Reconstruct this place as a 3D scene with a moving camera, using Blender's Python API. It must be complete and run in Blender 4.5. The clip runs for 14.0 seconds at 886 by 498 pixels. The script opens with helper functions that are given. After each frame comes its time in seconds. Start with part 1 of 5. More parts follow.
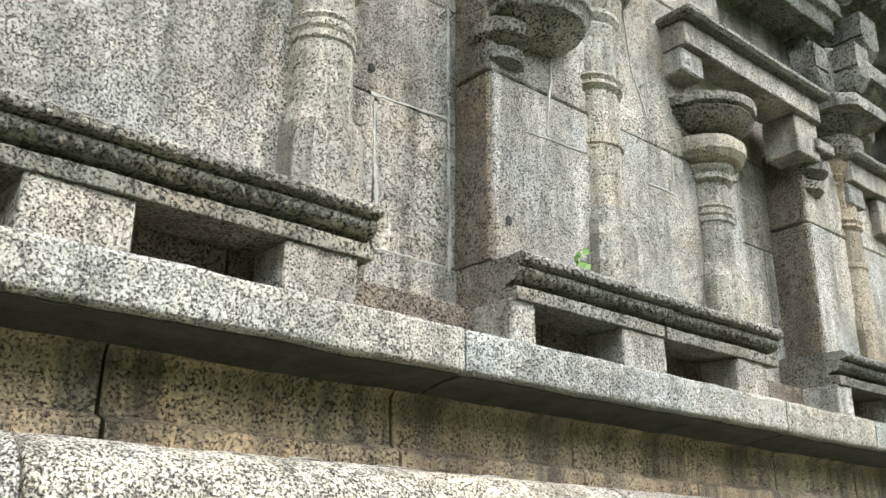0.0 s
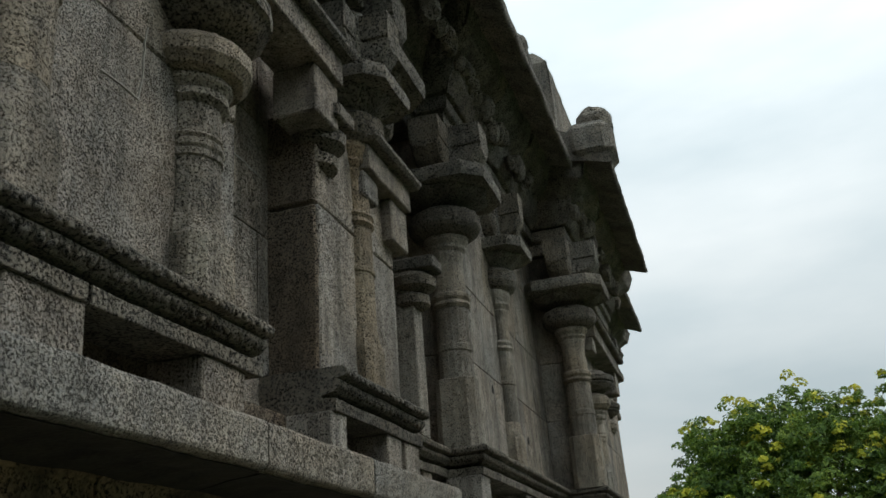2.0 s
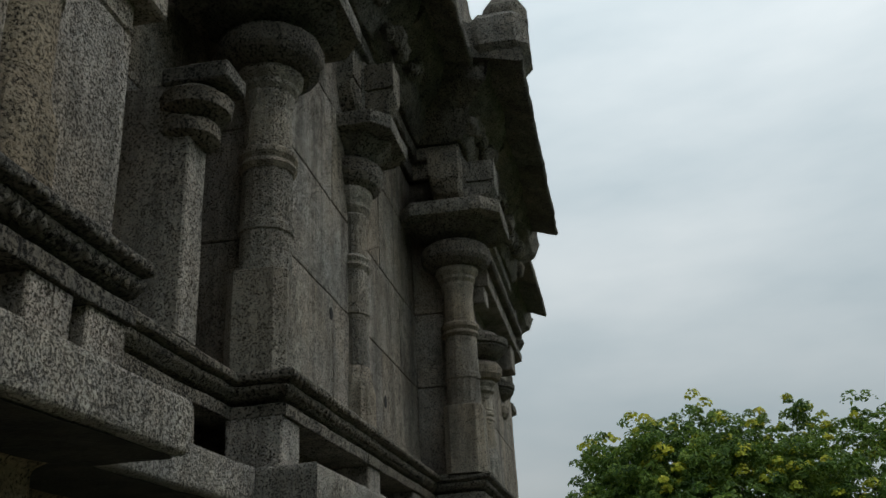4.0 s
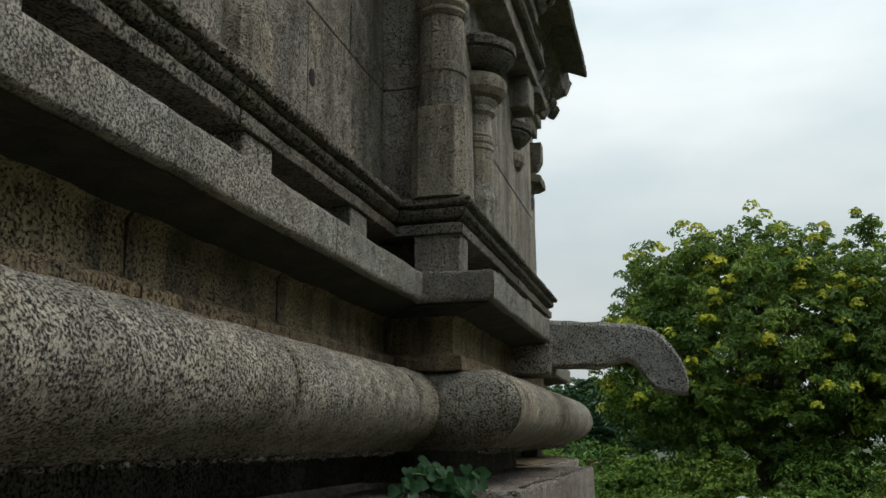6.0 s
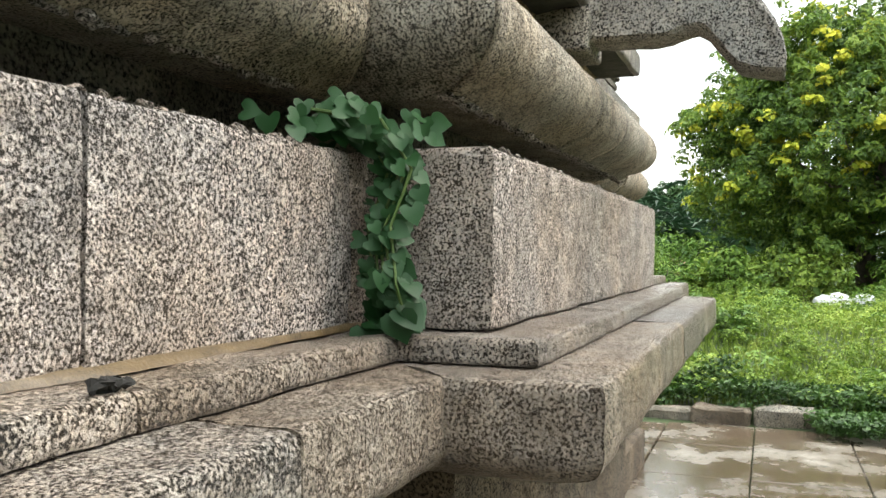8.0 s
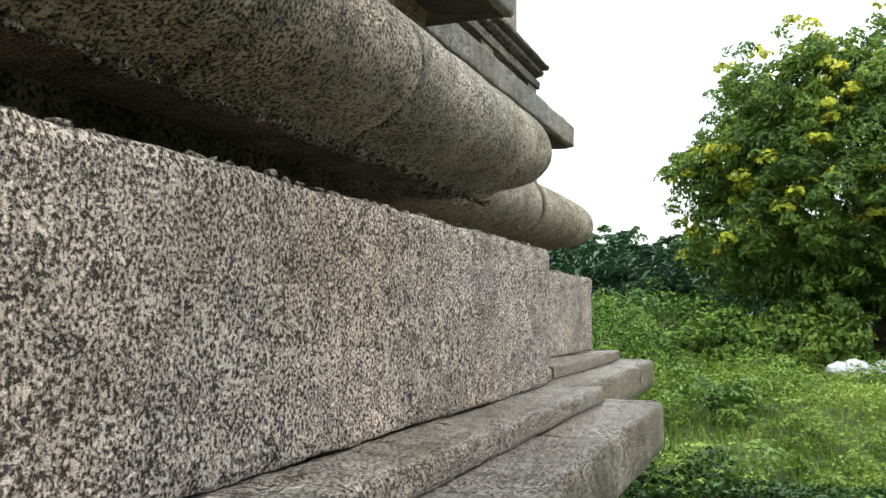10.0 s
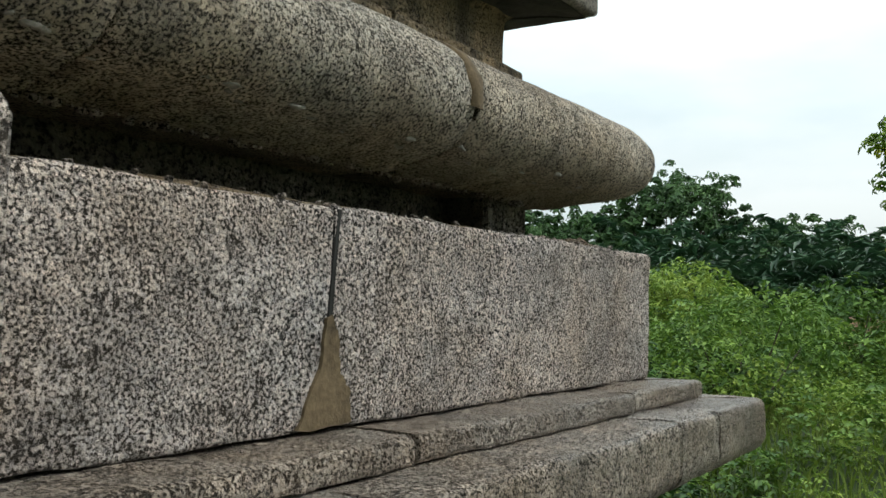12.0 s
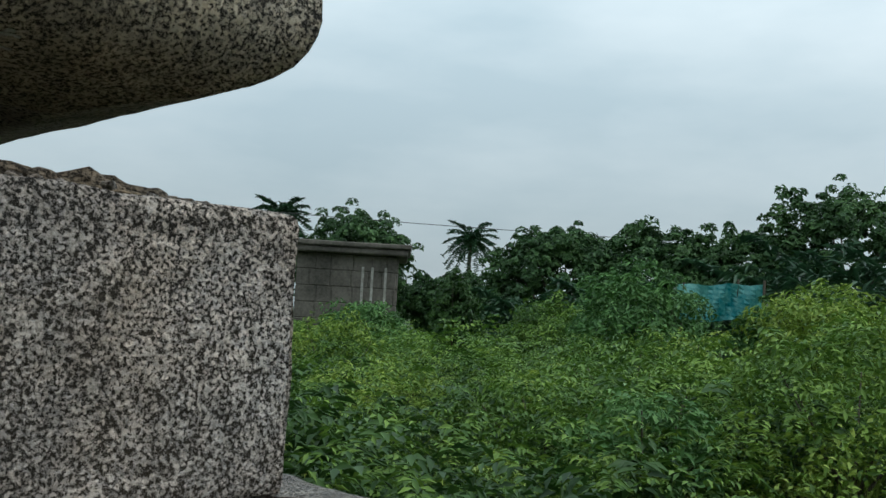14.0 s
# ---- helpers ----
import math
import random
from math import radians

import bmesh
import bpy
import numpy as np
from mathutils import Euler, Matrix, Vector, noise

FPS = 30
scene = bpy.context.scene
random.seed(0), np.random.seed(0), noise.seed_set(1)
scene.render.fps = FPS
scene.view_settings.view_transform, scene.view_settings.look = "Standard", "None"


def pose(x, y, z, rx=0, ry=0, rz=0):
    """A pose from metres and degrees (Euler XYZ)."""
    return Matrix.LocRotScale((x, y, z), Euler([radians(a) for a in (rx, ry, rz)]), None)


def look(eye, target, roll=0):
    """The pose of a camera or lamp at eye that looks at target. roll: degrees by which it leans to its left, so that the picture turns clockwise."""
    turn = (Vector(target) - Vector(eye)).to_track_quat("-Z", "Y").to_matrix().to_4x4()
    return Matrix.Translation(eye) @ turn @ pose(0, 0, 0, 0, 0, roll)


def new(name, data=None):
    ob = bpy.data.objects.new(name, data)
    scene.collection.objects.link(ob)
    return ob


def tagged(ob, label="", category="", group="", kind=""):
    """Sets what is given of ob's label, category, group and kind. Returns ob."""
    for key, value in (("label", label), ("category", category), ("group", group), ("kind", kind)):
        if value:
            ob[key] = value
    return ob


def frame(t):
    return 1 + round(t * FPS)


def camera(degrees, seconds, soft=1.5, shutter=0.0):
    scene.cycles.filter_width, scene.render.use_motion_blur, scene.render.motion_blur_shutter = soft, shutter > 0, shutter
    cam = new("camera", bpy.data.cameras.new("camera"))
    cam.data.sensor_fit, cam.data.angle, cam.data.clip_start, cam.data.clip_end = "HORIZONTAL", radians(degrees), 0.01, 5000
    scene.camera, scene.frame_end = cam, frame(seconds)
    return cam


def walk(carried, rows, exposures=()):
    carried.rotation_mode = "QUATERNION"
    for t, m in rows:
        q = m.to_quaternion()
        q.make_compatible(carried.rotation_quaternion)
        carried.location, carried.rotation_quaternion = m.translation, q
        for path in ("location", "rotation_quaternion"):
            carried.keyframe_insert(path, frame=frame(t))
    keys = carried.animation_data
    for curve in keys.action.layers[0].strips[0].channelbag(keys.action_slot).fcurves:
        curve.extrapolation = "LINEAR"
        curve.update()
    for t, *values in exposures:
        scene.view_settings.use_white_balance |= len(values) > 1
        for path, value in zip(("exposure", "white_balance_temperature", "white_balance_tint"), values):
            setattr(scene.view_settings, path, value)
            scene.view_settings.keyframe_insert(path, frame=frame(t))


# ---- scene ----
cam = camera(51.95, 14.0)
PATH = [
    (0.0, pose(1.121, 0.771, 1.715, 109.65, -0.33, -40.31)),
    (0.5, pose(1.258, 0.938, 1.787, 109.77, 1.17, -49.30)),
    (1.0, pose(1.395, 1.118, 1.823, 111.40, 4.87, -57.36)),
    (1.5, pose(1.681, 1.232, 1.833, 111.77, 5.79, -65.02)),
    (2.0, pose(2.002, 1.307, 1.819, 112.05, 4.48, -72.27)),
    (2.5, pose(2.440, 1.426, 1.827, 111.26, 2.81, -76.59)),
    (2.7, pose(2.609, 1.451, 1.815, 110.77, 2.52, -76.37)),
    (4.8, pose(3.843, 1.420, 1.814, 113.16, 3.47, -80.65)),
    (5.0, pose(3.964, 1.415, 1.809, 112.49, 3.35, -80.74)),
    (5.5, pose(4.319, 1.413, 1.764, 108.60, 1.88, -78.34)),
    (6.0, pose(4.681, 1.398, 1.691, 101.89, 0.35, -75.92)),
    (6.5, pose(4.940, 1.443, 1.491, 97.33, 0.22, -74.02)),
    (7.0, pose(5.160, 1.495, 1.397, 92.89, 0.87, -70.83)),
    (7.5, pose(5.448, 1.444, 1.385, 90.92, 0.12, -68.47)),
    (8.0, pose(5.810, 1.377, 1.358, 90.13, -0.59, -70.27)),
    (8.5, pose(6.259, 1.391, 1.373, 89.94, -0.71, -73.43)),
    (9.0, pose(6.723, 1.295, 1.394, 91.45, 0.74, -73.53)),
    (9.2, pose(6.897, 1.300, 1.396, 92.18, 0.48, -72.69)),
    (11.3, pose(8.799, 1.314, 1.422, 93.05, -0.08, -63.61)),
    (11.5, pose(8.997, 1.279, 1.432, 92.96, -0.33, -61.72)),
    (12.0, pose(9.422, 1.256, 1.413, 93.15, -1.62, -57.04)),
    (12.5, pose(9.842, 1.303, 1.398, 94.21, -2.08, -56.05)),
    (13.0, pose(10.274, 1.303, 1.413, 93.99, -1.45, -52.48)),
    (13.5, pose(10.705, 1.295, 1.404, 93.15, -2.82, -48.95)),
    (14.0, pose(11.113, 1.246, 1.441, 94.02, -3.26, -46.44)),
]
EXPO = [(0.0, 1.83, 6150, 10), (0.7, 1.68, 6200, 10), (1.3, 0.65, 6400, 9), (1.8, -0.42, 6500, 9), (2.5, -1.15, 6370, 9), (5.5, -1.2, 6450, 9), (6.1, -0.6, 6550, 9), (6.6, -0.3, 6650, 10), (7.0, 0.38, 6800, 11), (7.5, 0.98, 6900, 12), (8.2, 1.16, 6820, 12), (9.0, 1.06, 6650, 11), (11.4, -0.02, 6500, 9), (12.5, -0.16, 6450, 7), (13.3, -0.42, 6350, 6), (14.0, -0.7, 6000, 5)]
walk(cam, PATH, EXPO)

# ---- world, sun, exposure ----
world = bpy.data.worlds.new("overcast_sky")
scene.world = world
world.use_nodes = True
wn, wl = world.node_tree.nodes, world.node_tree.links
wn.clear()
w_out, w_bg, w_sky = wn.new("ShaderNodeOutputWorld"), wn.new("ShaderNodeBackground"), wn.new("ShaderNodeTexSky")
w_sky.sky_type, w_sky.sun_disc = "NISHITA", False
w_sky.sun_elevation, w_sky.sun_rotation, w_sky.dust_density = radians(48), radians(150), 4.0
w_tc, w_noise, w_ramp, w_mix = wn.new("ShaderNodeTexCoord"), wn.new("ShaderNodeTexNoise"), wn.new("ShaderNodeValToRGB"), wn.new("ShaderNodeMix")
w_map = wn.new("ShaderNodeMapping")
w_map.inputs["Scale"].default_value = (1.0, 1.0, 3.2)
w_noise.inputs["Scale"].default_value, w_noise.inputs["Detail"].default_value = 2.4, 6
w_ramp.color_ramp.elements[0].position, w_ramp.color_ramp.elements[0].color = 0.32, (6.1, 7.1, 7.4, 1)
w_ramp.color_ramp.elements[1].position, w_ramp.color_ramp.elements[1].color = 0.68, (8.8, 9.4, 9.4, 1)
w_mix.data_type = "RGBA"
w_mix.inputs["Factor"].default_value = 0.85
wl.new(w_tc.outputs["Generated"], w_map.inputs["Vector"])
wl.new(w_map.outputs[0], w_noise.inputs["Vector"])
wl.new(w_noise.outputs["Fac"], w_ramp.inputs["Fac"])
wl.new(w_sky.outputs[0], w_mix.inputs[6])
wl.new(w_ramp.outputs[0], w_mix.inputs[7])
w_sep, w_grad, w_mul = wn.new("ShaderNodeSeparateXYZ"), wn.new("ShaderNodeMapRange"), wn.new("ShaderNodeMix")
wl.new(w_tc.outputs["Generated"], w_sep.inputs[0])
wl.new(w_sep.outputs["Z"], w_grad.inputs["Value"])
w_grad.inputs["From Min"].default_value, w_grad.inputs["From Max"].default_value = 0.05, 0.95
w_grad.inputs["To Min"].default_value, w_grad.inputs["To Max"].default_value = 0.85, 2.6
w_mul.data_type, w_mul.blend_type = "RGBA", "MULTIPLY"
w_mul.inputs["Factor"].default_value = 1.0
wl.new(w_mix.outputs[2], w_mul.inputs[6])
wl.new(w_grad.outputs[0], w_mul.inputs[7])
wl.new(w_mul.outputs[2], w_bg.inputs["Color"])
wl.new(w_bg.outputs[0], w_out.inputs["Surface"])
w_bg.inputs["Strength"].default_value = 0.13
sun_data = bpy.data.lights.new("sun", "SUN")
sun_data.energy, sun_data.angle, sun_data.color = 0.8, radians(14), (1.0, 0.96, 0.9)
sun_lamp = new("sun", sun_data)
sun_lamp.matrix_world = look((0, 0, 0), (-0.30, 0.62, -0.95))


# ---- materials ----
def mat_new(name):
    m = bpy.data.materials.new(name)
    m.use_nodes = True
    return m, m.node_tree.nodes, m.node_tree.links, m.node_tree.nodes["Principled BSDF"]


def add_noise(n, l, vec, scale, detail=3.0, rough=0.55):
    t = n.new("ShaderNodeTexNoise")
    t.inputs["Scale"].default_value, t.inputs["Detail"].default_value, t.inputs["Roughness"].default_value = scale, detail, rough
    l.new(vec, t.inputs["Vector"])
    return t.outputs["Fac"]


def add_ramp(n, l, fac, stops):
    r = n.new("ShaderNodeValToRGB")
    e = r.color_ramp.elements
    while len(e) < len(stops):
        e.new(0.5)
    for k, (p, c) in enumerate(stops):
        e[k].position, e[k].color = p, (*c, 1)
    l.new(fac, r.inputs["Fac"])
    return r.outputs["Color"]


def add_mix(n, l, fac, a, b, mode="MIX"):
    x = n.new("ShaderNodeMix")
    x.data_type, x.blend_type = "RGBA", mode
    for sock, v in ((x.inputs["Factor"], fac), (x.inputs[6], a), (x.inputs[7], b)):
        if isinstance(v, float):
            sock.default_value = v
        elif isinstance(v, tuple):
            sock.default_value = (*v, 1)
        else:
            l.new(v, sock)
    return x.outputs[2]


def add_bump(n, l, height, bsdf, strength, dist):
    b = n.new("ShaderNodeBump")
    b.inputs["Strength"].default_value, b.inputs["Distance"].default_value = strength, dist
    l.new(height, b.inputs["Height"])
    l.new(b.outputs[0], bsdf.inputs["Normal"])


def granite(name, light, mid, dark, stain, stain_amount, grain=150.0, rough=0.82, specks=0.46, streak=0.0, bite=0.7, relief=0.016):
    """Weathered speckled granite: pale feldspar, grey quartz, dark mica with painted pit shade; bite: how strongly the
    grains stand out.
    """
    m, n, l, b = mat_new(name)
    tc = n.new("ShaderNodeTexCoord").outputs["Object"]
    info = n.new("ShaderNodeObjectInfo")
    shift = n.new("ShaderNodeVectorMath")
    shift.operation = "MULTIPLY_ADD"
    shift.inputs[1].default_value = (9.0, 5.0, 7.0)
    l.new(info.outputs["Random"], shift.inputs[0])
    l.new(tc, shift.inputs[2])
    vec = shift.outputs[0]
    fine = add_noise(n, l, vec, grain, 5.0, 0.70)
    patch = add_noise(n, l, vec, grain * 0.16, 4.0, 0.65)
    both = n.new("ShaderNodeMath")
    both.operation = "MULTIPLY_ADD"
    both.inputs[1].default_value = 0.22
    l.new(patch, both.inputs[0])
    l.new(fine, both.inputs[2])
    mean = tuple((p + q) * 0.5 for p, q in zip(light, mid))
    toward = lambda c, k: tuple(q + (p - q) * k for p, q in zip(c, mean))
    pale = tuple(min(1, c * 1.38) for c in light)
    e = specks + 0.105
    # the dark end doubles as shade inside the pits sunk by the bump
    col = add_ramp(n, l, both.outputs[0], [(e - 0.085, toward(tuple(c * 0.3 for c in dark), min(1.0, bite + 0.2))), (e - 0.034, toward(dark, bite)), (e + 0.004, toward(mid, bite)),
                                           (e + 0.032, toward(light, bite)), (e + 0.12, toward(pale, bite))])
    speck = add_ramp(n, l, both.outputs[0], [(e - 0.08, (0, 0, 0)), (e + 0.06, (1, 1, 1))])
    tint = n.new("ShaderNodeTexVoronoi")
    tint.inputs["Scale"].default_value = grain * 0.75
    l.new(vec, tint.inputs["Vector"])
    hue = add_ramp(n, l, tint.outputs["Color"], [(0.2, (0.86, 0.85, 0.86)), (0.5, (1.0, 0.975, 0.94)), (0.8, (1.08, 1.03, 0.99))])
    col = add_mix(n, l, 1.0, col, hue, "MULTIPLY")
    big = add_noise(n, l, vec, 1.7, 7.0, 0.68)
    mask = add_ramp(n, l, big, [(0.40, (0, 0, 0)), (0.62, (stain_amount,) * 3)])
    col = add_mix(n, l, mask, col, add_mix(n, l, 0.55, col, stain))
    tone = add_ramp(n, l, add_noise(n, l, vec, 4.3, 7.0, 0.72), [(0.30, (0.50, 0.49, 0.475)), (0.47, (0.86, 0.85, 0.835)), (0.68, (1.16, 1.145, 1.12))])
    col = add_mix(n, l, 0.85, col, tone, "MULTIPLY")
    cast = add_ramp(n, l, add_noise(n, l, vec, 2.6, 5.0, 0.65), [(0.36, (1.05, 1.0, 0.93)), (0.5, (1.0, 1.0, 1.0)), (0.64, (0.95, 1.0, 1.04))])
    col = add_mix(n, l, 1.0, col, cast, "MULTIPLY")
    if streak:
        mp = n.new("ShaderNodeMapping")
        mp.inputs["Scale"].default_value = (7, 7, 0.8)
        l.new(tc, mp.inputs["Vector"])
        st = add_ramp(n, l, add_noise(n, l, mp.outputs[0], 1.6, 6.0, 0.65), [(0.44, (0, 0, 0)), (0.64, (streak,) * 3)])
        col = add_mix(n, l, st, col, (0.050, 0.047, 0.040))
    vary = add_ramp(n, l, info.outputs["Random"], [(0, (0.72, 0.71, 0.71)), (0.3, (0.93, 0.89, 0.835)), (0.6, (0.82, 0.815, 0.81)), (1, (1.02, 1.0, 0.97))])
    col = add_mix(n, l, 1.0, col, vary, "MULTIPLY")
    l.new(col, b.inputs["Base Color"])
    b.inputs["Roughness"].default_value = rough
    b.inputs["Specular IOR Level"].default_value = 0.35
    h = add_mix(n, l, 0.5, speck, big)
    hh = add_mix(n, l, 0.45, h, add_noise(n, l, vec, 34.0, 6.0, 0.7))
    add_bump(n, l, hh, b, 1.0, relief)
    return m


G_BASE = granite("granite_plinth", (0.60, 0.548, 0.525), (0.28, 0.256, 0.245), (0.017, 0.015, 0.014), (0.32, 0.24, 0.16), 0.4, 205.0, 0.8, 0.470, 0.12, 1.0, 0.034)
G_LEDGE = granite("granite_ledge_wet", (0.41, 0.372, 0.335), (0.215, 0.193, 0.17), (0.03, 0.026, 0.023), (0.24, 0.155, 0.085), 0.65, 200.0, 0.33, 0.458, 0.3, 1.0, 0.034)
G_TORUS = granite("granite_torus", (0.52, 0.483, 0.415), (0.27, 0.25, 0.212), (0.042, 0.039, 0.034), (0.11, 0.092, 0.062), 0.55, 195.0, 0.82, 0.46, 0.28, 0.92)
G_NECK = granite("stone_neck_brown", (0.38, 0.295, 0.195), (0.215, 0.166, 0.108), (0.06, 0.05, 0.037), (0.10, 0.08, 0.05), 0.7, 165.0, 0.88, 0.43, 0.75, 0.8)
G_OCHRE = granite("stone_ochre", (0.31, 0.255, 0.185), (0.18, 0.148, 0.106), (0.055, 0.046, 0.035), (0.10, 0.08, 0.05), 0.6, 175.0, 0.88, 0.43, 0.5, 0.8)
G_BAND = granite("granite_band", (0.43, 0.417, 0.385), (0.29, 0.28, 0.255), (0.065, 0.062, 0.058), (0.22, 0.21, 0.19), 0.6, 205.0, 0.82, 0.455, 0.3, 0.66)
G_WALL = granite("granite_wall", (0.45, 0.425, 0.39), (0.265, 0.25, 0.225), (0.05, 0.046, 0.04), (0.23, 0.18, 0.125), 0.65, 190.0, 0.85, 0.445, 0.55, 0.75)
# dark brown; on recesses and side faces it carries their shade
G_SIDE = granite("stone_recess_shade", (0.22, 0.188, 0.152), (0.105, 0.09, 0.072), (0.025, 0.022, 0.019), (0.19, 0.14, 0.09), 0.6, 180.0, 0.88, 0.455, 0.3, 0.95)
G_TRIM = granite("granite_weathered_trim", (0.27, 0.25, 0.215), (0.14, 0.132, 0.113), (0.035, 0.034, 0.031), (0.06, 0.06, 0.053), 0.8, 140.0, 0.88, 0.455, 0.3, 0.9)
G_COL = granite("granite_column", (0.46, 0.432, 0.38), (0.275, 0.257, 0.222), (0.065, 0.06, 0.052), (0.18, 0.14, 0.095), 0.7, 190.0, 0.85, 0.435, 0.55, 0.78)
# dark upper stone; in the lower neck it deepens the slit's shade
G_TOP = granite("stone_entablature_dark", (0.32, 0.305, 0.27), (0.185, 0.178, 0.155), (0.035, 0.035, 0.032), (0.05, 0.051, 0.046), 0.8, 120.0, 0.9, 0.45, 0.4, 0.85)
G_SPOUT = granite("granite_spout", (0.44, 0.43, 0.41), (0.23, 0.225, 0.21), (0.03, 0.03, 0.029), (0.07, 0.07, 0.065), 0.6, 170.0, 0.85, 0.46, 0.0, 1.0)


def plain(name, c1, c2, scale, rough=0.9, bump=0.3, dist=0.01, metallic=0.0):
    m, n, l, b = mat_new(name)
    tc = n.new("ShaderNodeTexCoord").outputs["Object"]
    f1, f2 = add_noise(n, l, tc, scale, 5.0, 0.6), add_noise(n, l, tc, scale * 9, 4.0, 0.6)
    f = add_mix(n, l, 0.4, f1, f2)
    l.new(add_ramp(n, l, f, [(0.36, c1), (0.62, c2)]), b.inputs["Base Color"])
    b.inputs["Roughness"].default_value, b.inputs["Metallic"].default_value = rough, metallic
    add_bump(n, l, f, b, bump, dist)
    return m


def leafy(name, c_dark, c_mid, c_light, rough=0.5, trans=0.25):
    m, n, l, b = mat_new(name)
    geo = n.new("ShaderNodeNewGeometry")
    tc = n.new("ShaderNodeTexCoord").outputs["Object"]
    f = add_mix(n, l, 0.5, geo.outputs["Random Per Island"], add_ramp(n, l, add_noise(n, l, tc, 1.1, 4.0), [(0.32, (0, 0, 0)), (0.68, (1, 1, 1))]))
    col = add_ramp(n, l, f, [(0.15, c_dark), (0.5, c_mid), (0.86, c_light)])
    l.new(col, b.inputs["Base Color"])
    b.inputs["Roughness"].default_value = rough
    b.inputs["Specular IOR Level"].default_value = 0.3
    tr = n.new("ShaderNodeBsdfTranslucent")
    l.new(col, tr.inputs["Color"])
    mx = n.new("ShaderNodeMixShader")
    mx.inputs["Fac"].default_value = trans
    l.new(b.outputs[0], mx.inputs[1])
    l.new(tr.outputs[0], mx.inputs[2])
    l.new(mx.outputs[0], n["Material Output"].inputs["Surface"])
    return m


M_SILT = plain("wet_orange_silt", (0.05, 0.033, 0.016), (0.145, 0.10, 0.050), 24.0, 0.35, 0.4, 0.006)
M_MORTAR = plain("lime_mortar", (0.22, 0.205, 0.18), (0.40, 0.375, 0.33), 34.0, 0.95, 0.4)
M_PLASTER = plain("brown_patch_mortar", (0.05, 0.034, 0.016), (0.17, 0.122, 0.066), 9.0, 0.95, 0.5)
# near-black colour standing in for shade under the band
M_SOFFIT_SHADE = plain("black_soffit_shade", (0.010, 0.010, 0.008), (0.045, 0.040, 0.030), 14.0, 0.95, 0.6, 0.01)
M_DARK = plain("dark_void_stone", (0.010, 0.009, 0.008), (0.022, 0.020, 0.018), 6.0, 0.95)


def wet_paving(name):
    """Pale slabs under a film of rain water, muddy and strewn with litter."""
    m, n, l, b = mat_new(name)
    geo = n.new("ShaderNodeNewGeometry").outputs["Position"]
    mud = add_noise(n, l, geo, 1.5, 6.0, 0.65)
    fine = add_noise(n, l, geo, 30.0, 5.0, 0.7)
    mp = n.new("ShaderNodeMapping")
    mp.inputs["Scale"].default_value = (1.0, 2.2, 1.0)
    l.new(geo, mp.inputs["Vector"])
    litter = add_noise(n, l, mp.outputs[0], 9.0, 7.0, 0.75)
    col = add_ramp(n, l, fine, [(0.3, (0.15, 0.128, 0.10)), (0.7, (0.27, 0.24, 0.20))])
    col = add_mix(n, l, add_ramp(n, l, mud, [(0.34, (0, 0, 0)), (0.54, (0.9, 0.9, 0.9))]), col, (0.075, 0.05, 0.03))
    col = add_mix(n, l, add_ramp(n, l, litter, [(0.55, (0, 0, 0)), (0.62, (0.9, 0.9, 0.9))]), col, (0.035, 0.032, 0.014))
    l.new(col, b.inputs["Base Color"])
    l.new(add_ramp(n, l, mud, [(0.38, (0.5, 0.5, 0.5)), (0.55, (0.10, 0.10, 0.10))]), b.inputs["Roughness"])
    add_bump(n, l, add_mix(n, l, 0.5, fine, litter), b, 0.35, 0.006)
    return m


M_PAVE = wet_paving("wet_paving_stone")
M_SOIL = plain("brown_soil", (0.055, 0.04, 0.025), (0.11, 0.08, 0.05), 3.0, 0.95, 0.6, 0.03)
M_FIELD = plain("weedy_soil", (0.022, 0.038, 0.011), (0.05, 0.075, 0.022), 2.0, 0.95, 0.6, 0.04)
M_BARK = plain("bark", (0.05, 0.04, 0.03), (0.13, 0.105, 0.08), 8.0, 0.95, 0.7, 0.02)
M_ROCK = plain("whitish_rock", (0.36, 0.36, 0.37), (0.72, 0.72, 0.72), 5.0, 0.85, 0.6, 0.03)
M_TARP = plain("teal_tarpaulin", (0.015, 0.26, 0.28), (0.34, 0.62, 0.56), 1.5, 0.45, 0.3, 0.03)
M_REDSOIL = plain("red_earth_heap", (0.10, 0.055, 0.03), (0.18, 0.098, 0.055), 3.0, 0.95, 0.5, 0.03)
M_OLDWALL = plain("weathered_wall_stone", (0.055, 0.049, 0.04), (0.15, 0.132, 0.11), 1.7, 0.92, 0.5, 0.02)
M_WASH = plain("whitewash_streak", (0.20, 0.185, 0.16), (0.42, 0.40, 0.36), 9.0, 0.92)
M_WIRE = plain("black_cable", (0.02, 0.02, 0.02), (0.04, 0.04, 0.04), 5.0, 0.6)
L_VINE = leafy("creeper_leaf", (0.006, 0.030, 0.008), (0.019, 0.074, 0.020), (0.050, 0.145, 0.040), 0.55, 0.18)
L_TREE = leafy("cassia_leaf", (0.030, 0.070, 0.012), (0.105, 0.185, 0.028), (0.255, 0.345, 0.052), 0.5, 0.32)
L_BLOOM = leafy("yellow_bloom", (0.24, 0.30, 0.025), (0.42, 0.44, 0.035), (0.62, 0.56, 0.05), 0.6, 0.2)
L_FAR = leafy("far_tree_leaf", (0.018, 0.050, 0.014), (0.042, 0.098, 0.026), (0.085, 0.165, 0.045), 0.55, 0.2)
L_CREEP = leafy("creeping_weed_leaf", (0.016, 0.045, 0.010), (0.035, 0.085, 0.016), (0.075, 0.150, 0.030), 0.5, 0.2)
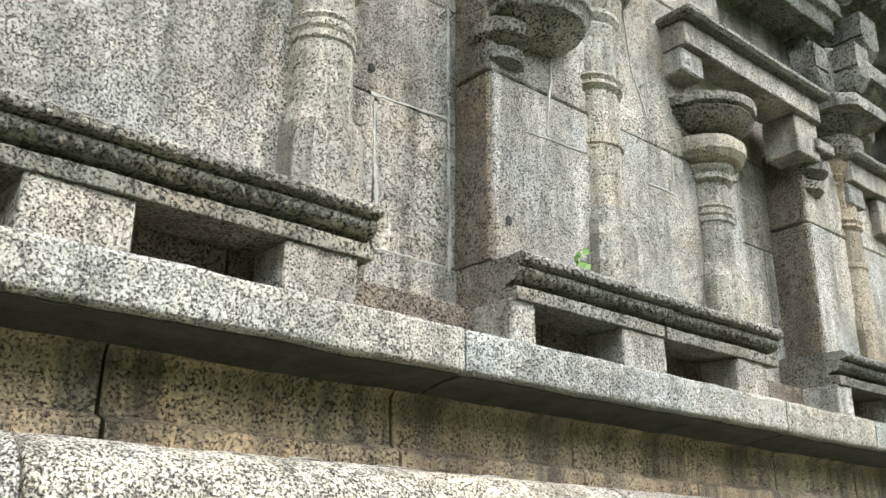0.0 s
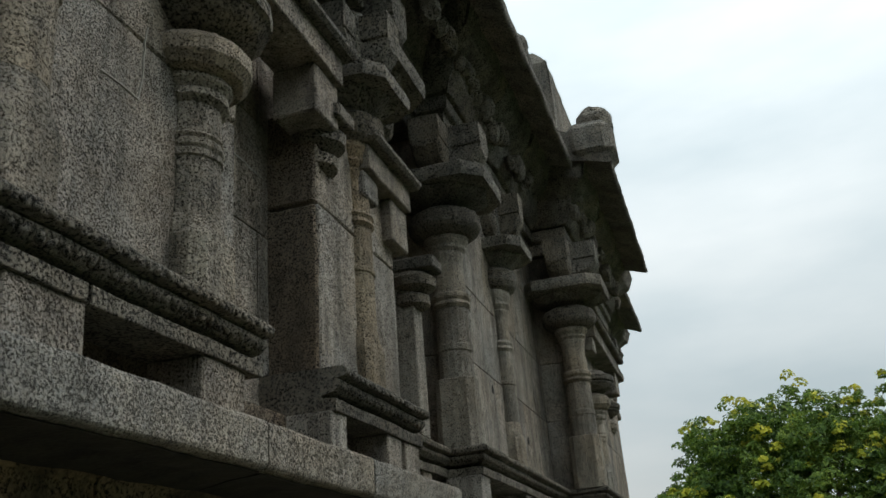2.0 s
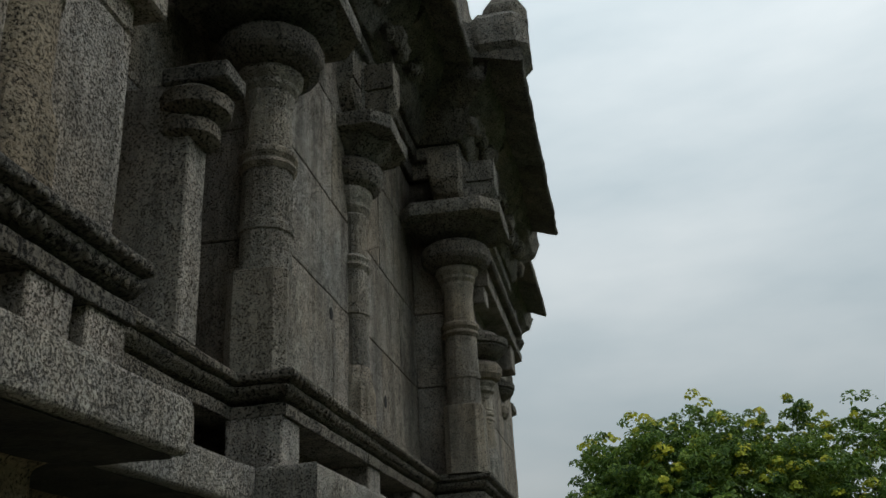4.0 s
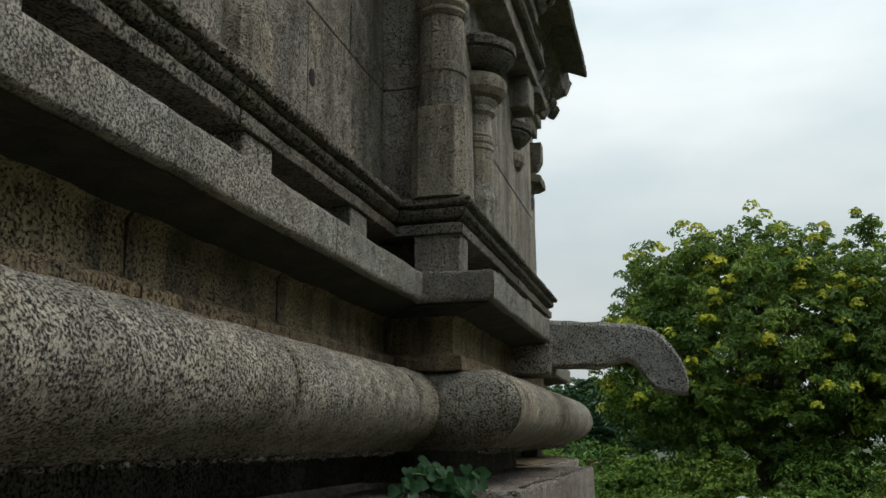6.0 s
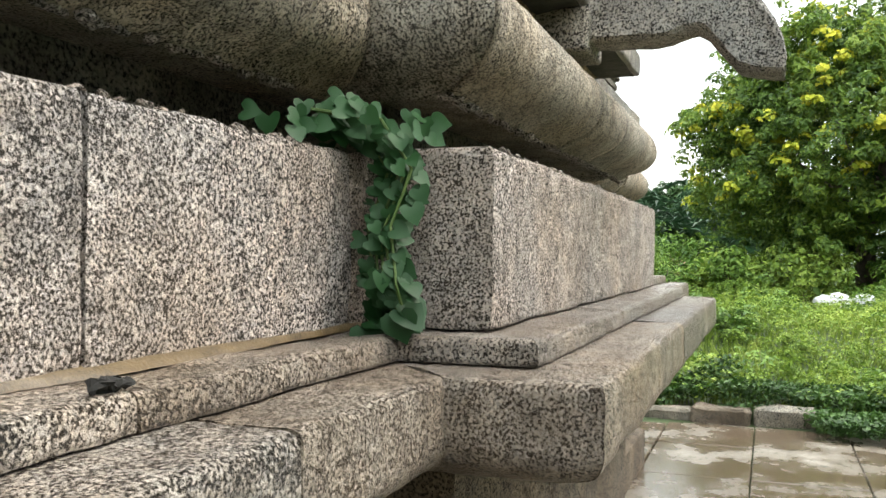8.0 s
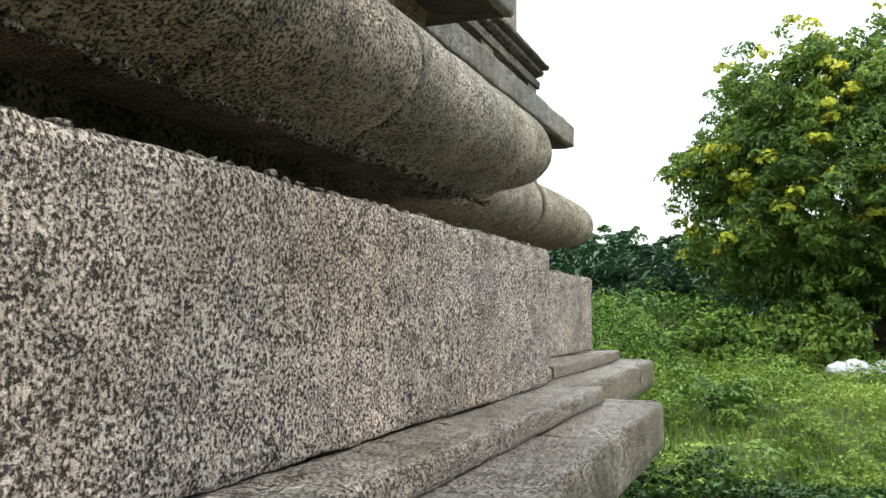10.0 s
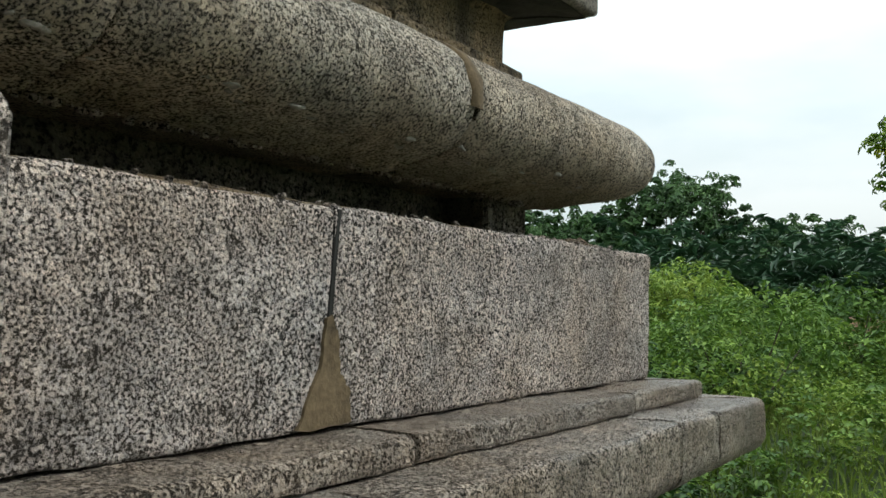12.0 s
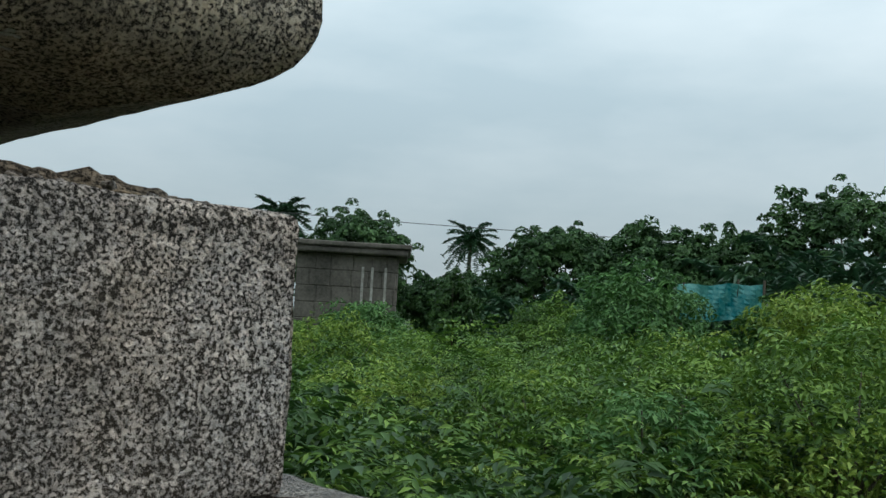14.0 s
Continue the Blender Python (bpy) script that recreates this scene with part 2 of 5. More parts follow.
L_FERN = leafy("feathery_leaf", (0.036, 0.100, 0.024), (0.085, 0.190, 0.048), (0.165, 0.300, 0.085), 0.55, 0.2)
L_WEED = leafy("weed_leaf", (0.055, 0.110, 0.015), (0.175, 0.275, 0.038), (0.360, 0.450, 0.085), 0.5, 0.3)
L_BUSH = leafy("bush_leaf", (0.034, 0.085, 0.013), (0.100, 0.190, 0.028), (0.225, 0.345, 0.055), 0.5, 0.25)
L_GRASS = leafy("grass_blade", (0.070, 0.118, 0.017), (0.155, 0.225, 0.036), (0.30, 0.35, 0.095), 0.5, 0.3)
L_PALM = leafy("palm_frond", (0.014, 0.042, 0.018), (0.030, 0.078, 0.035), (0.06, 0.12, 0.055), 0.4, 0.15)
M_STEM = plain("green_stem", (0.05, 0.10, 0.02), (0.10, 0.16, 0.04), 12.0, 0.7)


# ---- mesh helpers ----
def mesh_ob(name, bm, material, smooth=False):
    me = bpy.data.meshes.new(name)
    bm.normal_update()
    bm.to_mesh(me)
    bm.free()
    me.materials.append(material)
    if smooth:
        me.polygons.foreach_set("use_smooth", [True] * len(me.polygons))
    return new(name, me)


def part(name, bm, material, parent, label="", smooth=False):
    ob = mesh_ob(name, bm, material, smooth)
    ob.parent = parent
    if label:
        ob["label"] = label
    return ob


def empty(name, label, category, kind="", group=""):
    return tagged(new(name), label, category, group, kind)


def rough_up(bm, amp, scale, seed=0.0):
    """Uneven, hand-dressed faces."""
    for v in bm.verts:
        p = v.co * scale + Vector((seed, seed * 1.7, 0))
        v.co += noise.noise_vector(p) * amp + noise.noise_vector(p * 3.7) * (amp * 0.5)


def densify(profile, step, radius=0.008):
    """Profile points with eased corners and extra points along long edges."""
    out = []
    k = len(profile)
    for i, p in enumerate(profile):
        p = Vector(p)
        if 0 < i < k - 1:
            a, b = Vector(profile[i - 1]), Vector(profile[i + 1])
            da, db = (a - p), (b - p)
            if da.angle(db, 0) < 2.75:
                ra, rb = min(radius, da.length * 0.4), min(radius, db.length * 0.4)
                out += [p + da.normalized() * ra, p + (da.normalized() * ra + db.normalized() * rb) * 0.28, p + db.normalized() * rb]
                continue
        out.append(p)
    dense = [out[0]]
    for a, b in zip(out, out[1:]):
        m = max(1, math.ceil((b - a).length / step))
        dense += [a.lerp(b, (j + 1) / m) for j in range(m)]
    return dense


def swept_stone(prof, A, B, u, nrm, kA, kB, sA, sB, amp, seed, step=0.05):
    """One stone of a moulding: the profile (out, z) drawn from A to B, its ends cut on the mitre (kA, kB) or square."""
    bm = bmesh.new()
    length = (B - A).length
    m = max(2, math.ceil((sB - sA) / step))
    rings = []
    for j in range(m + 1):
        f = j / m
        ring = []
        for o, z in prof:
            a = kA * o if kA is not None else sA
            b = length + kB * o if kB is not None else sB
            s = a + (b - a) * f
            q = A + u * s + nrm * o
            ring.append(bm.verts.new((q.x, q.y, z)))
        rings.append(ring)
    k = len(prof)
    for r0, r1 in zip(rings, rings[1:]):
        for i in range(k):
            bm.faces.new((r0[i], r0[(i + 1) % k], r1[(i + 1) % k], r1[i]))
    bm.faces.new(rings[0][::-1])
    bm.faces.new(rings[-1])
    rough_up(bm, amp, 7.0, seed)
    # worn arrises: the end rings sink in a little
    for ring, sgn in ((rings[0], 1), (rings[-1], -1)):
        for v in ring:
            v.co += u * (sgn * 0.0015)
    bmesh.ops.recalc_face_normals(bm, faces=bm.faces)
    return bm


def course(name, plan, profile, material, parent, joints, amp=0.003, step=0.05, smooth=False, radius=0.008, skip=(), gap=0.002):
    """A moulding of separate stones round the plan; joints: for each stretch, distances along it."""
    prof = densify(profile, step, radius)
    pts = [Vector((x, y, 0)) for x, y in plan]
    seg = [(pts[i + 1] - pts[i]).normalized() for i in range(len(pts) - 1)]
    nor = [Vector((d.y, -d.x, 0)) for d in seg]
    made = []
    for i, (d, nr) in enumerate(zip(seg, nor)):
        if i in skip:
            continue
        kA = None if i == 0 else nor[i - 1].dot(d)
        kB = None if i == len(seg) - 1 else nor[i + 1].dot(d)
        length = (pts[i + 1] - pts[i]).length
        cuts = [0.0, *joints.get(i, ()), length]
        for j in range(len(cuts) - 1):
            a, b = cuts[j], cuts[j + 1]
            first, last = j == 0, j == len(cuts) - 2
            bm = swept_stone(prof, pts[i], pts[i + 1], d, nr, kA if first else None, kB if last else None,
                             a + (0 if first else gap), b - (0 if last else gap), amp, len(made) * 3.1 + i, step)
            made.append(part(name, bm, material, parent, smooth=smooth))
    return made


def block(x0, x1, y0, y1, z0, z1, step=0.08, amp=0.003, bevel=0.006, seed=0.0):
    """A dressed stone block with eased edges and an uneven face."""
    bm = bmesh.new()
    bmesh.ops.create_cube(bm, size=1)
    for v in bm.verts:
        v.co = Vector(((x0 + x1) / 2 + v.co.x * (x1 - x0), (y0 + y1) / 2 + v.co.y * (y1 - y0), (z0 + z1) / 2 + v.co.z * (z1 - z0)))
    if bevel:
        bmesh.ops.bevel(bm, geom=bm.edges[:], offset=min(bevel, 0.3 * min(x1 - x0, y1 - y0, z1 - z0)), segments=1, affect="EDGES")
    for axis in range(3):
        lo, hi = (x0, y0, z0)[axis], (x1, y1, z1)[axis]
        m = min(14, int((hi - lo) / step))
        for j in range(1, m):
            co, no = [0, 0, 0], [0, 0, 0]
            co[axis], no[axis] = lo + (hi - lo) * j / m, 1
            bmesh.ops.bisect_plane(bm, geom=bm.verts[:] + bm.edges[:] + bm.faces[:], plane_co=co, plane_no=no)
    rough_up(bm, amp, 6.0, seed)
    return bm


def ring_pts(shape, hw, count=16):
    pts = []
    for j in range(count):
        a = 2 * math.pi * (j + 0.5) / count
        c, s = math.cos(a), math.sin(a)
        if shape == "s":
            r = hw / max(abs(c), abs(s))
        elif shape == "o":
            q = (a + math.pi / 8) % (math.pi / 4) - math.pi / 8
            r = hw / math.cos(q)
        elif shape == "p":
            r = hw * (1.04 if j % 2 else 0.93)
        else:
            r = hw
        pts.append((c * r, s * r))
    return pts


def loft(cx, cy, sections, amp=0.0015, seed=0.0, stretch=(1, 1)):
    """A turned or faceted shaft from (z, half width, shape) sections: s square, o octagon, r round, p petalled."""
    bm = bmesh.new()
    rings = []
    for z, hw, shape in sections:
        rings.append([bm.verts.new((cx + x * stretch[0], cy + y * stretch[1], z)) for x, y in ring_pts(shape, hw)])
    for r0, r1 in zip(rings, rings[1:]):
        for i in range(16):
            bm.faces.new((r0[i], r0[(i + 1) % 16], r1[(i + 1) % 16], r1[i]))
    bm.faces.new(rings[0][::-1])
    bm.faces.new(rings[-1])
    rough_up(bm, amp, 14.0, seed)
    return bm


def smooth_noise_mesh(name, verts, faces, material):
    me = bpy.data.meshes.new(name)
    me.from_pydata(verts, [], faces)
    me.materials.append(material)
    return new(name, me)

# ---- the temple's plan: outer face of the base course, walked along +x with the wall on the other side ----
YA, YR, YE, YF = 2.084, 2.23, 1.840, 2.122
LOW = [(-3.5, YA), (4.80, YA), (4.80, YR), (5.39, YR), (5.39, YA), (7.36, YA), (7.36, YE), (9.776, YE), (9.776, YF), (11.777, YF), (11.777, 8.0), (-3.5, 8.0)]
XU, YU, YV = 7.235, 1.868, 2.10
UP = [(-3.5, YA), (4.80, YA), (4.80, YR), (5.39, YR), (5.39, YA), (XU, YA), (XU, YU), (9.66, YU), (9.66, YV), (11.42, YV), (11.42, 8.0), (-3.5, 8.0)]
SK = (10,)

plinth = empty("wall_plinth", "grey granite plinth wall under a projecting ledge", "plinth", "structure")
# darker than the base blocks: the ledge's shade is partly in the colour
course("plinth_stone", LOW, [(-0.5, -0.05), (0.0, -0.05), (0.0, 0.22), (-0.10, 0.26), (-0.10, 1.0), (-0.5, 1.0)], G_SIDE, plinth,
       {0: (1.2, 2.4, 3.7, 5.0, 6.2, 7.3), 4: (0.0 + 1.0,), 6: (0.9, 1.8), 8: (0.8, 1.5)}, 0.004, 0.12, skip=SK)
ledge = empty("ledge", "wet weathered granite ledge slabs projecting below the base course", "ledge", "structure")
course("ledge_slab", LOW, [(-0.35, 1.0), (0.16, 1.0), (0.225, 1.025), (0.245, 1.055), (0.244, 1.154), (0.234, 1.166), (-0.35, 1.168)], G_LEDGE, ledge,
       {0: (1.0, 2.3, 3.5, 4.6, 5.9, 7.2), 4: (0.55, 1.28), 6: (1.045, 1.9), 8: (0.55, 1.55, 1.82), 9: (1.2, 2.4)}, 0.0055, 0.025, radius=0.012, skip=SK)
step_run = empty("step", "low wet granite step below the base course blocks", "step", "structure")
course("step_stone", LOW, [(-0.3, 1.168), (0.113, 1.168), (0.112, 1.204), (0.103, 1.213), (-0.3, 1.215)], G_LEDGE, step_run,
       {0: (0.8, 2.0, 3.3, 4.8, 6.1, 7.5), 4: (0.42, 1.18), 6: (0.8, 1.62), 8: (0.75, 1.62), 9: (1.4,)}, 0.0055, 0.025, radius=0.009, skip=SK)
jag = empty("wall_base_course", "tall speckled granite base course of large blocks", "base course", "structure")
base_blocks = course("base_block", LOW, [(-0.3, 1.217), (-0.002, 1.217), (0.0, 1.24), (0.0, 1.53), (-0.004, 1.547), (-0.3, 1.550)], G_BASE, jag,
       {0: (1.3, 2.5, 3.9, 5.2, 6.6, 7.6), 4: (1.224, 1.90), 6: (), 8: (0.68,), 9: (1.3, 2.6)}, 0.005, 0.03, radius=0.007, skip=SK)
# the blocks beside the creeper are a little lower than the rest
for ob in base_blocks:
    xs = [v.co.x for v in ob.data.vertices]
    if 5.3 < min(xs) and max(xs) < 7.75 and max(xs) - min(xs) > 0.05 and min(v.co.y for v in ob.data.vertices) > YA - 0.03:
        for v in ob.data.vertices:
            v.co.z = 1.217 + (v.co.z - 1.217) * 0.955
# dark stone here paints part of the shade in the slit
neck_low = empty("wall_lower_neck", "recessed course between base blocks and torus, shade in its dark stone", "recessed course", "structure")
course("neck_stone", LOW, [(-0.8, 1.551), (-0.36, 1.551), (-0.36, 1.72), (-0.8, 1.72)], G_TOP, neck_low,
       {0: (2.0, 4.0, 6.0)}, 0.004, 0.08, skip=SK)
part("corner_pier", block(11.30, 11.505, 2.355, 2.60, 1.552, 1.70, 0.05, 0.005, 0.01, 3.0), G_TOP, neck_low)
bed = course("mortar_bed", [(9.80, YF), (11.74, YF)], [(-0.38, 1.551), (-0.06, 1.551), (-0.08, 1.558), (-0.15, 1.568), (-0.38, 1.576)], G_NECK, neck_low, {0: (0.7,)}, 0.006, 0.03)
for ob in bed:
    ob["label"] = "crumbling brown mortar bed"
torus_run = empty("torus_moulding", "thick half-round granite torus moulding with weathered joints", "moulding", "structure")
arc = [(-0.12 + 0.127 * math.cos(radians(a)), 1.790 + (0.116 if a > 0 else 0.108) * math.sin(radians(a))) for a in range(-78, 100, 11)] + [(-0.5, 1.905)]
TJ = {0: (0.9, 2.2, 3.6, 5.0, 6.3, 7.4), 4: (0.9, 1.75), 6: (1.1, 1.55), 8: (0.3, 1.08), 9: (1.5, 3.0)}
course("torus_stone", LOW, [(-0.5, 1.690), (-0.20, 1.688), (-0.168, 1.684), (-0.140, 1.658), (-0.118, 1.668)] + arc, G_TORUS, torus_run, TJ, 0.004, 0.04, True, 0.006, skip=(7, 8, 9, 10), gap=0.0035)
course("torus_stone", LOW, [(-0.5, 1.662), (-0.245, 1.660), (-0.215, 1.654), (-0.185, 1.660), (-0.150, 1.672)] + arc, G_TORUS, torus_run, TJ, 0.004, 0.04, True, 0.006, skip=(0, 1, 2, 3, 4, 5, 6, 10), gap=0.0035)
repair = bmesh.new()
prev = None
for k in range(26):
    g = k / 25
    ang = radians(118 - 128 * g)
    wid = 0.038 * (1.0 - 0.55 * g) + 0.012 * noise.noise(Vector((g * 7, 0, 3)))
    mid = 10.835 + 0.010 * noise.noise(Vector((g * 4, 0, 8))) + 0.012 * g
    row = []
    for f, rise in ((-1.0, -0.004), (-0.8, 0.0035), (0.0, 0.005), (0.8, 0.0035), (1.0, -0.004)):
        rr = rise + 0.0015 * noise.noise(Vector((g * 20, f * 3, 1)))
        row.append(repair.verts.new((mid + f * wid, YF + 0.12 - (0.127 + rr) * math.cos(ang), 1.788 + (0.116 + rr) * math.sin(ang))))
    if prev:
        for i in range(4):
            repair.faces.new((prev[i], prev[i + 1], row[i + 1], row[i]))
    prev = row
bmesh.ops.recalc_face_normals(repair, faces=repair.faces)
part("mortar_repair", repair, M_PLASTER, torus_run, "brown mortar repair in the torus", True)
kantha = empty("wall_neck", "brown stained recessed neck course of the temple base", "recessed course", "structure")
course("neck_block", UP, [(-0.6, 1.90), (-0.15, 1.90), (-0.15, 1.945), (-0.185, 1.955), (-0.185, 2.06), (-0.15, 2.088), (-0.6, 2.092)], G_NECK, kantha,
       {0: (3.6, 4.5, 5.15, 5.75, 6.3, 6.75, 7.2, 7.7), 4: (0.6, 1.2), 6: (0.5, 1.1, 1.7), 8: (0.5, 1.1), 9: (0.8, 1.7)}, 0.004, 0.06, skip=SK)
pattika = empty("ledge_band", "square-edged granite band projecting above the neck", "stone band", "structure")
course("band_slab", UP, [(-0.5, 2.092), (-0.035, 2.091), (-0.022, 2.097), (-0.020, 2.178), (-0.028, 2.185), (-0.5, 2.188)], G_BAND, pattika,
       {0: (4.1, 5.81, 7.02, 7.55), 4: (1.15,), 6: (1.2,), 8: (0.9,), 9: (1.5,)}, 0.0035, 0.05, skip=SK)
# thin black sheet below the band: its shade put in as colour
shade_run = course("soffit_shade", UP, [(-0.2, 2.080), (-0.175, 2.068), (-0.10, 2.083), (-0.042, 2.087), (-0.040, 2.0905), (-0.2, 2.0905)], M_SOFFIT_SHADE, pattika,
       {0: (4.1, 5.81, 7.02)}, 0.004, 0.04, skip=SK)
for ob in shade_run:
    ob["label"] = "black sheet painting the shade under the band"
dado = empty("wall_dado", "recessed slots behind small square pads, shade in their dark colour", "recessed course", "structure")
# slot backs in dark stone, adding painted shade below the rail
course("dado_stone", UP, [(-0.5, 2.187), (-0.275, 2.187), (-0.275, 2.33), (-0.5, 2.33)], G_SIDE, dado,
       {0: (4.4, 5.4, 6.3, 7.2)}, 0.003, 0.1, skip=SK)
vedi = empty("trim_rail_moulding", "weathered rolled rail moulding with a carved rope edge", "moulding", "structure")
VP = [(-0.42, 2.326), (-0.141, 2.326), (-0.139, 2.358), (-0.180, 2.362), (-0.180, 2.370), (-0.146, 2.376), (-0.128, 2.392), (-0.126, 2.404), (-0.138, 2.409), (-0.111, 2.414), (-0.107, 2.430), (-0.118, 2.440), (-0.42, 2.442)]


def vedi_run(x0, x1, plan_y):
    course("rail_stone", [(x0, plan_y), (x1, plan_y)], VP, G_TRIM, vedi, {0: tuple(c - x0 for c in (3.15,) if x0 + 0.2 < c < x1 - 0.2)}, 0.0032, 0.022, False, 0.003)


vedi_run(-3.5, 2.165, YA)
vedi_run(2.575, 3.72, YA)
vedi_run(4.105, 4.79, YA)
course("rail_stone", UP[2:], VP, G_TRIM, vedi, {2: (0.9,), 4: (1.2,), 6: (0.9,)}, 0.0032, 0.022, False, 0.003, skip=(8,))


def rope(x0, x1, y):
    """A row of worn carved knuckles on the rail's edge."""
    bm = bmesh.new()
    k = int((x1 - x0) / 0.030)
    for j in range(k):
        c = x0 + (j + 0.5) * (x1 - x0) / k
        m = Matrix.Translation((c, y + 0.134, 2.390)) @ Matrix.Rotation(0.7 if j % 2 else -0.5, 4, "Y") @ Matrix.Diagonal((0.0085, 0.010, 0.016, 1))
        bmesh.ops.create_icosphere(bm, subdivisions=1, radius=1.0, matrix=m)
        m = Matrix.Translation((c, y + 0.1095, 2.420)) @ Matrix.Diagonal((0.0095, 0.006, 0.008, 1))
        bmesh.ops.create_icosphere(bm, subdivisions=1, radius=1.0, matrix=m)
    rough_up(bm, 0.004, 24.0, x0)
    ob = part("rope_edge", bm, G_TRIM, vedi, smooth=True)
    ob["kind"] = "stuff"


for x0, x1, y in ((0.5, 2.16, YA), (2.58, 3.72, YA), (4.11, 4.78, YA), (5.5, 7.1, YA), (7.36, 9.5, YU), (9.8, 11.28, YV)):
    rope(x0, x1, y)

pads = empty("dado_pads", "small square granite pads carrying the rail moulding", "stone pads", "structure")


def pad(x0, x1, y):
    part("pad", block(x0, x1, y + 0.15, y + 0.30, 2.188, 2.327, 0.06, 0.003, 0.004, x0), G_WALL, pads)


for x0, x1 in ((0.2, 0.36), (0.85, 1.02), (1.47, 1.66), (1.96, 2.13), (2.565, 2.65), (2.975, 3.155), (3.50, 3.665), (4.10, 4.20), (4.50, 4.62), (4.66, 4.775), (5.53, 5.66), (6.33, 6.47), (6.98, 7.12)):
    pad(x0, x1, YA)
for x0, x1 in ((4.95, 5.05), (5.25, 5.36)):
    pad(x0, x1, YR)
for x0, x1 in ((7.39, 7.50), (8.05, 8.2), (8.75, 8.9), (9.37, 9.50)):
    pad(x0, x1, YU)
for x0, x1 in ((9.85, 9.97), (10.5, 10.65), (11.12, 11.26)):
    pad(x0, x1, YV)

# ---- upper wall ----
ZT = 4.45
core = empty("wall_main", "recessed granite wall of the shrine with mortar joints", "wall", "structure")
CORE = [(-3.5, YA + 0.36), (4.80, YA + 0.36), (4.80, YR + 0.36), (5.62, YR + 0.36), (5.62, YA + 0.22), (XU + 0.24, YA + 0.22), (XU + 0.24, YU + 0.22), (9.44, YU + 0.22), (9.44, YV + 0.22),
        (11.20, YV + 0.22), (11.20, 8.0), (-3.5, 8.0)]
rows_z = (2.44, 2.862, 3.22, 3.62, 4.04, ZT)
for k in range(len(rows_z) - 1):
    off = 0.33 * (k % 2)
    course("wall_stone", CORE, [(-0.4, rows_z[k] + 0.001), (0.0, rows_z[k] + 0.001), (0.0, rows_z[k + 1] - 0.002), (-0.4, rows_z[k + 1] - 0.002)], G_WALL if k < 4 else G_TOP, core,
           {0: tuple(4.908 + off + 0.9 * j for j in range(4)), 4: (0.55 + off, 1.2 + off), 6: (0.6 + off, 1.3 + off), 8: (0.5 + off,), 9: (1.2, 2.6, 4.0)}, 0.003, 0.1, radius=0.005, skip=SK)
# the recesses between the rails run down to the band
for x0, x1 in ((2.10, 2.66), (3.64, 4.26)):
    part("wall_stone", block(x0, x1, YA + 0.355, YA + 0.5, 2.189, 2.445, 0.08, 0.003, 0.005, x0), G_WALL, core)
    # recess cheeks in the dark brown, so their shade is partly colour
    for a, b, c, d in ((x0, x0 + .1, 2.192, 2.436), (x1 - .1, x1, 2.192, 2.436)):
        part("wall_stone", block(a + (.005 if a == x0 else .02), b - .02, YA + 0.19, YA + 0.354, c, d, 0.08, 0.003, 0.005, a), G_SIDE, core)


def projecting_panel(x0, x1, y0, z1, seams, label):
    """A proud wall panel of dressed slabs, its deep side faces showing."""
    p = empty("wall_panel", label, "wall panel", "structure")
    zs = [2.44, *seams, z1]
    for a, b in zip(zs, zs[1:]):
        part("slab", block(x0, x1, y0, YA + 0.38, a + 0.001, b - 0.002, 0.09, 0.003, 0.005, a), G_WALL, p)
        # thin brown facing, darker than the slab to paint its shaded side
        part("side_facing", block(x0 - 0.012, x0 + 0.03, y0 + 0.006, YA + 0.365, a + 0.003, b - 0.004, 0.05, 0.005, 0.006, a + 3.0), G_SIDE, p, "rough brown side facing with shade in its colour")
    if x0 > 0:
        part("side_facing", block(x0 - 0.010, x0 + 0.03, y0 + 0.008, YA + 0.365, 2.192, 2.438, 0.05, 0.005, 0.006, 9.0), G_SIDE, p, "rough brown side facing with shade in its colour")
    return p


projecting_panel(-3.5, 2.16, 2.325, 4.4, (3.0, 3.6), "pale dressed granite wall panel beside a round column")
projecting_panel(2.585, 3.74, 2.305, 4.4, (2.98, 3.55), "proud granite panel with rough brown side face")
projecting_panel(4.18, 4.80, 2.29, 3.27, (2.95,), "proud granite niche slab with rough brown side face")

# ---- pilasters ----
def bracket_arm(cx, cy, dx, dy, reach, hw, z0, z1):
    """One arm of a cross-shaped bracket: a bevelled nose, a groove half way up and a keeled underside."""
    bm = bmesh.new()
    h = z1 - z0
    zg = z0 + h * 0.50
    rings = []
    for d, low in ((0.0, 0.0), (reach * 0.55, 0.0), (reach * 0.80, 0.10), (reach * 0.97, 0.30), (reach, 0.34)):
        zb = z0 + h * low
        sec = [(0, zb), (hw * .8, zb + h * .07), (hw, zb + h * .16), (hw, zg), (hw - .008, zg + .003), (hw - .008, zg + .010), (hw, zg + .013), (hw, z1),
               (-hw, z1), (-hw, zg + .013), (-hw + .008, zg + .010), (-hw + .008, zg + .003), (-hw, zg), (-hw, zb + h * .16), (-hw * .8, zb + h * .07)]
        rings.append([bm.verts.new((cx + dx * d - dy * w, cy + dy * d + dx * w, zz)) for w, zz in sec])
    k = len(rings[0])
    for r0, r1 in zip(rings, rings[1:]):
        for i in range(k):
            bm.faces.new((r0[i], r0[(i + 1) % k], r1[(i + 1) % k], r1[i]))
    bm.faces.new(rings[0][::-1])
    bm.faces.new(rings[-1])
    bmesh.ops.recalc_face_normals(bm, faces=bm.faces)
    rough_up(bm, 0.0035, 12.0, cx)
    return bm


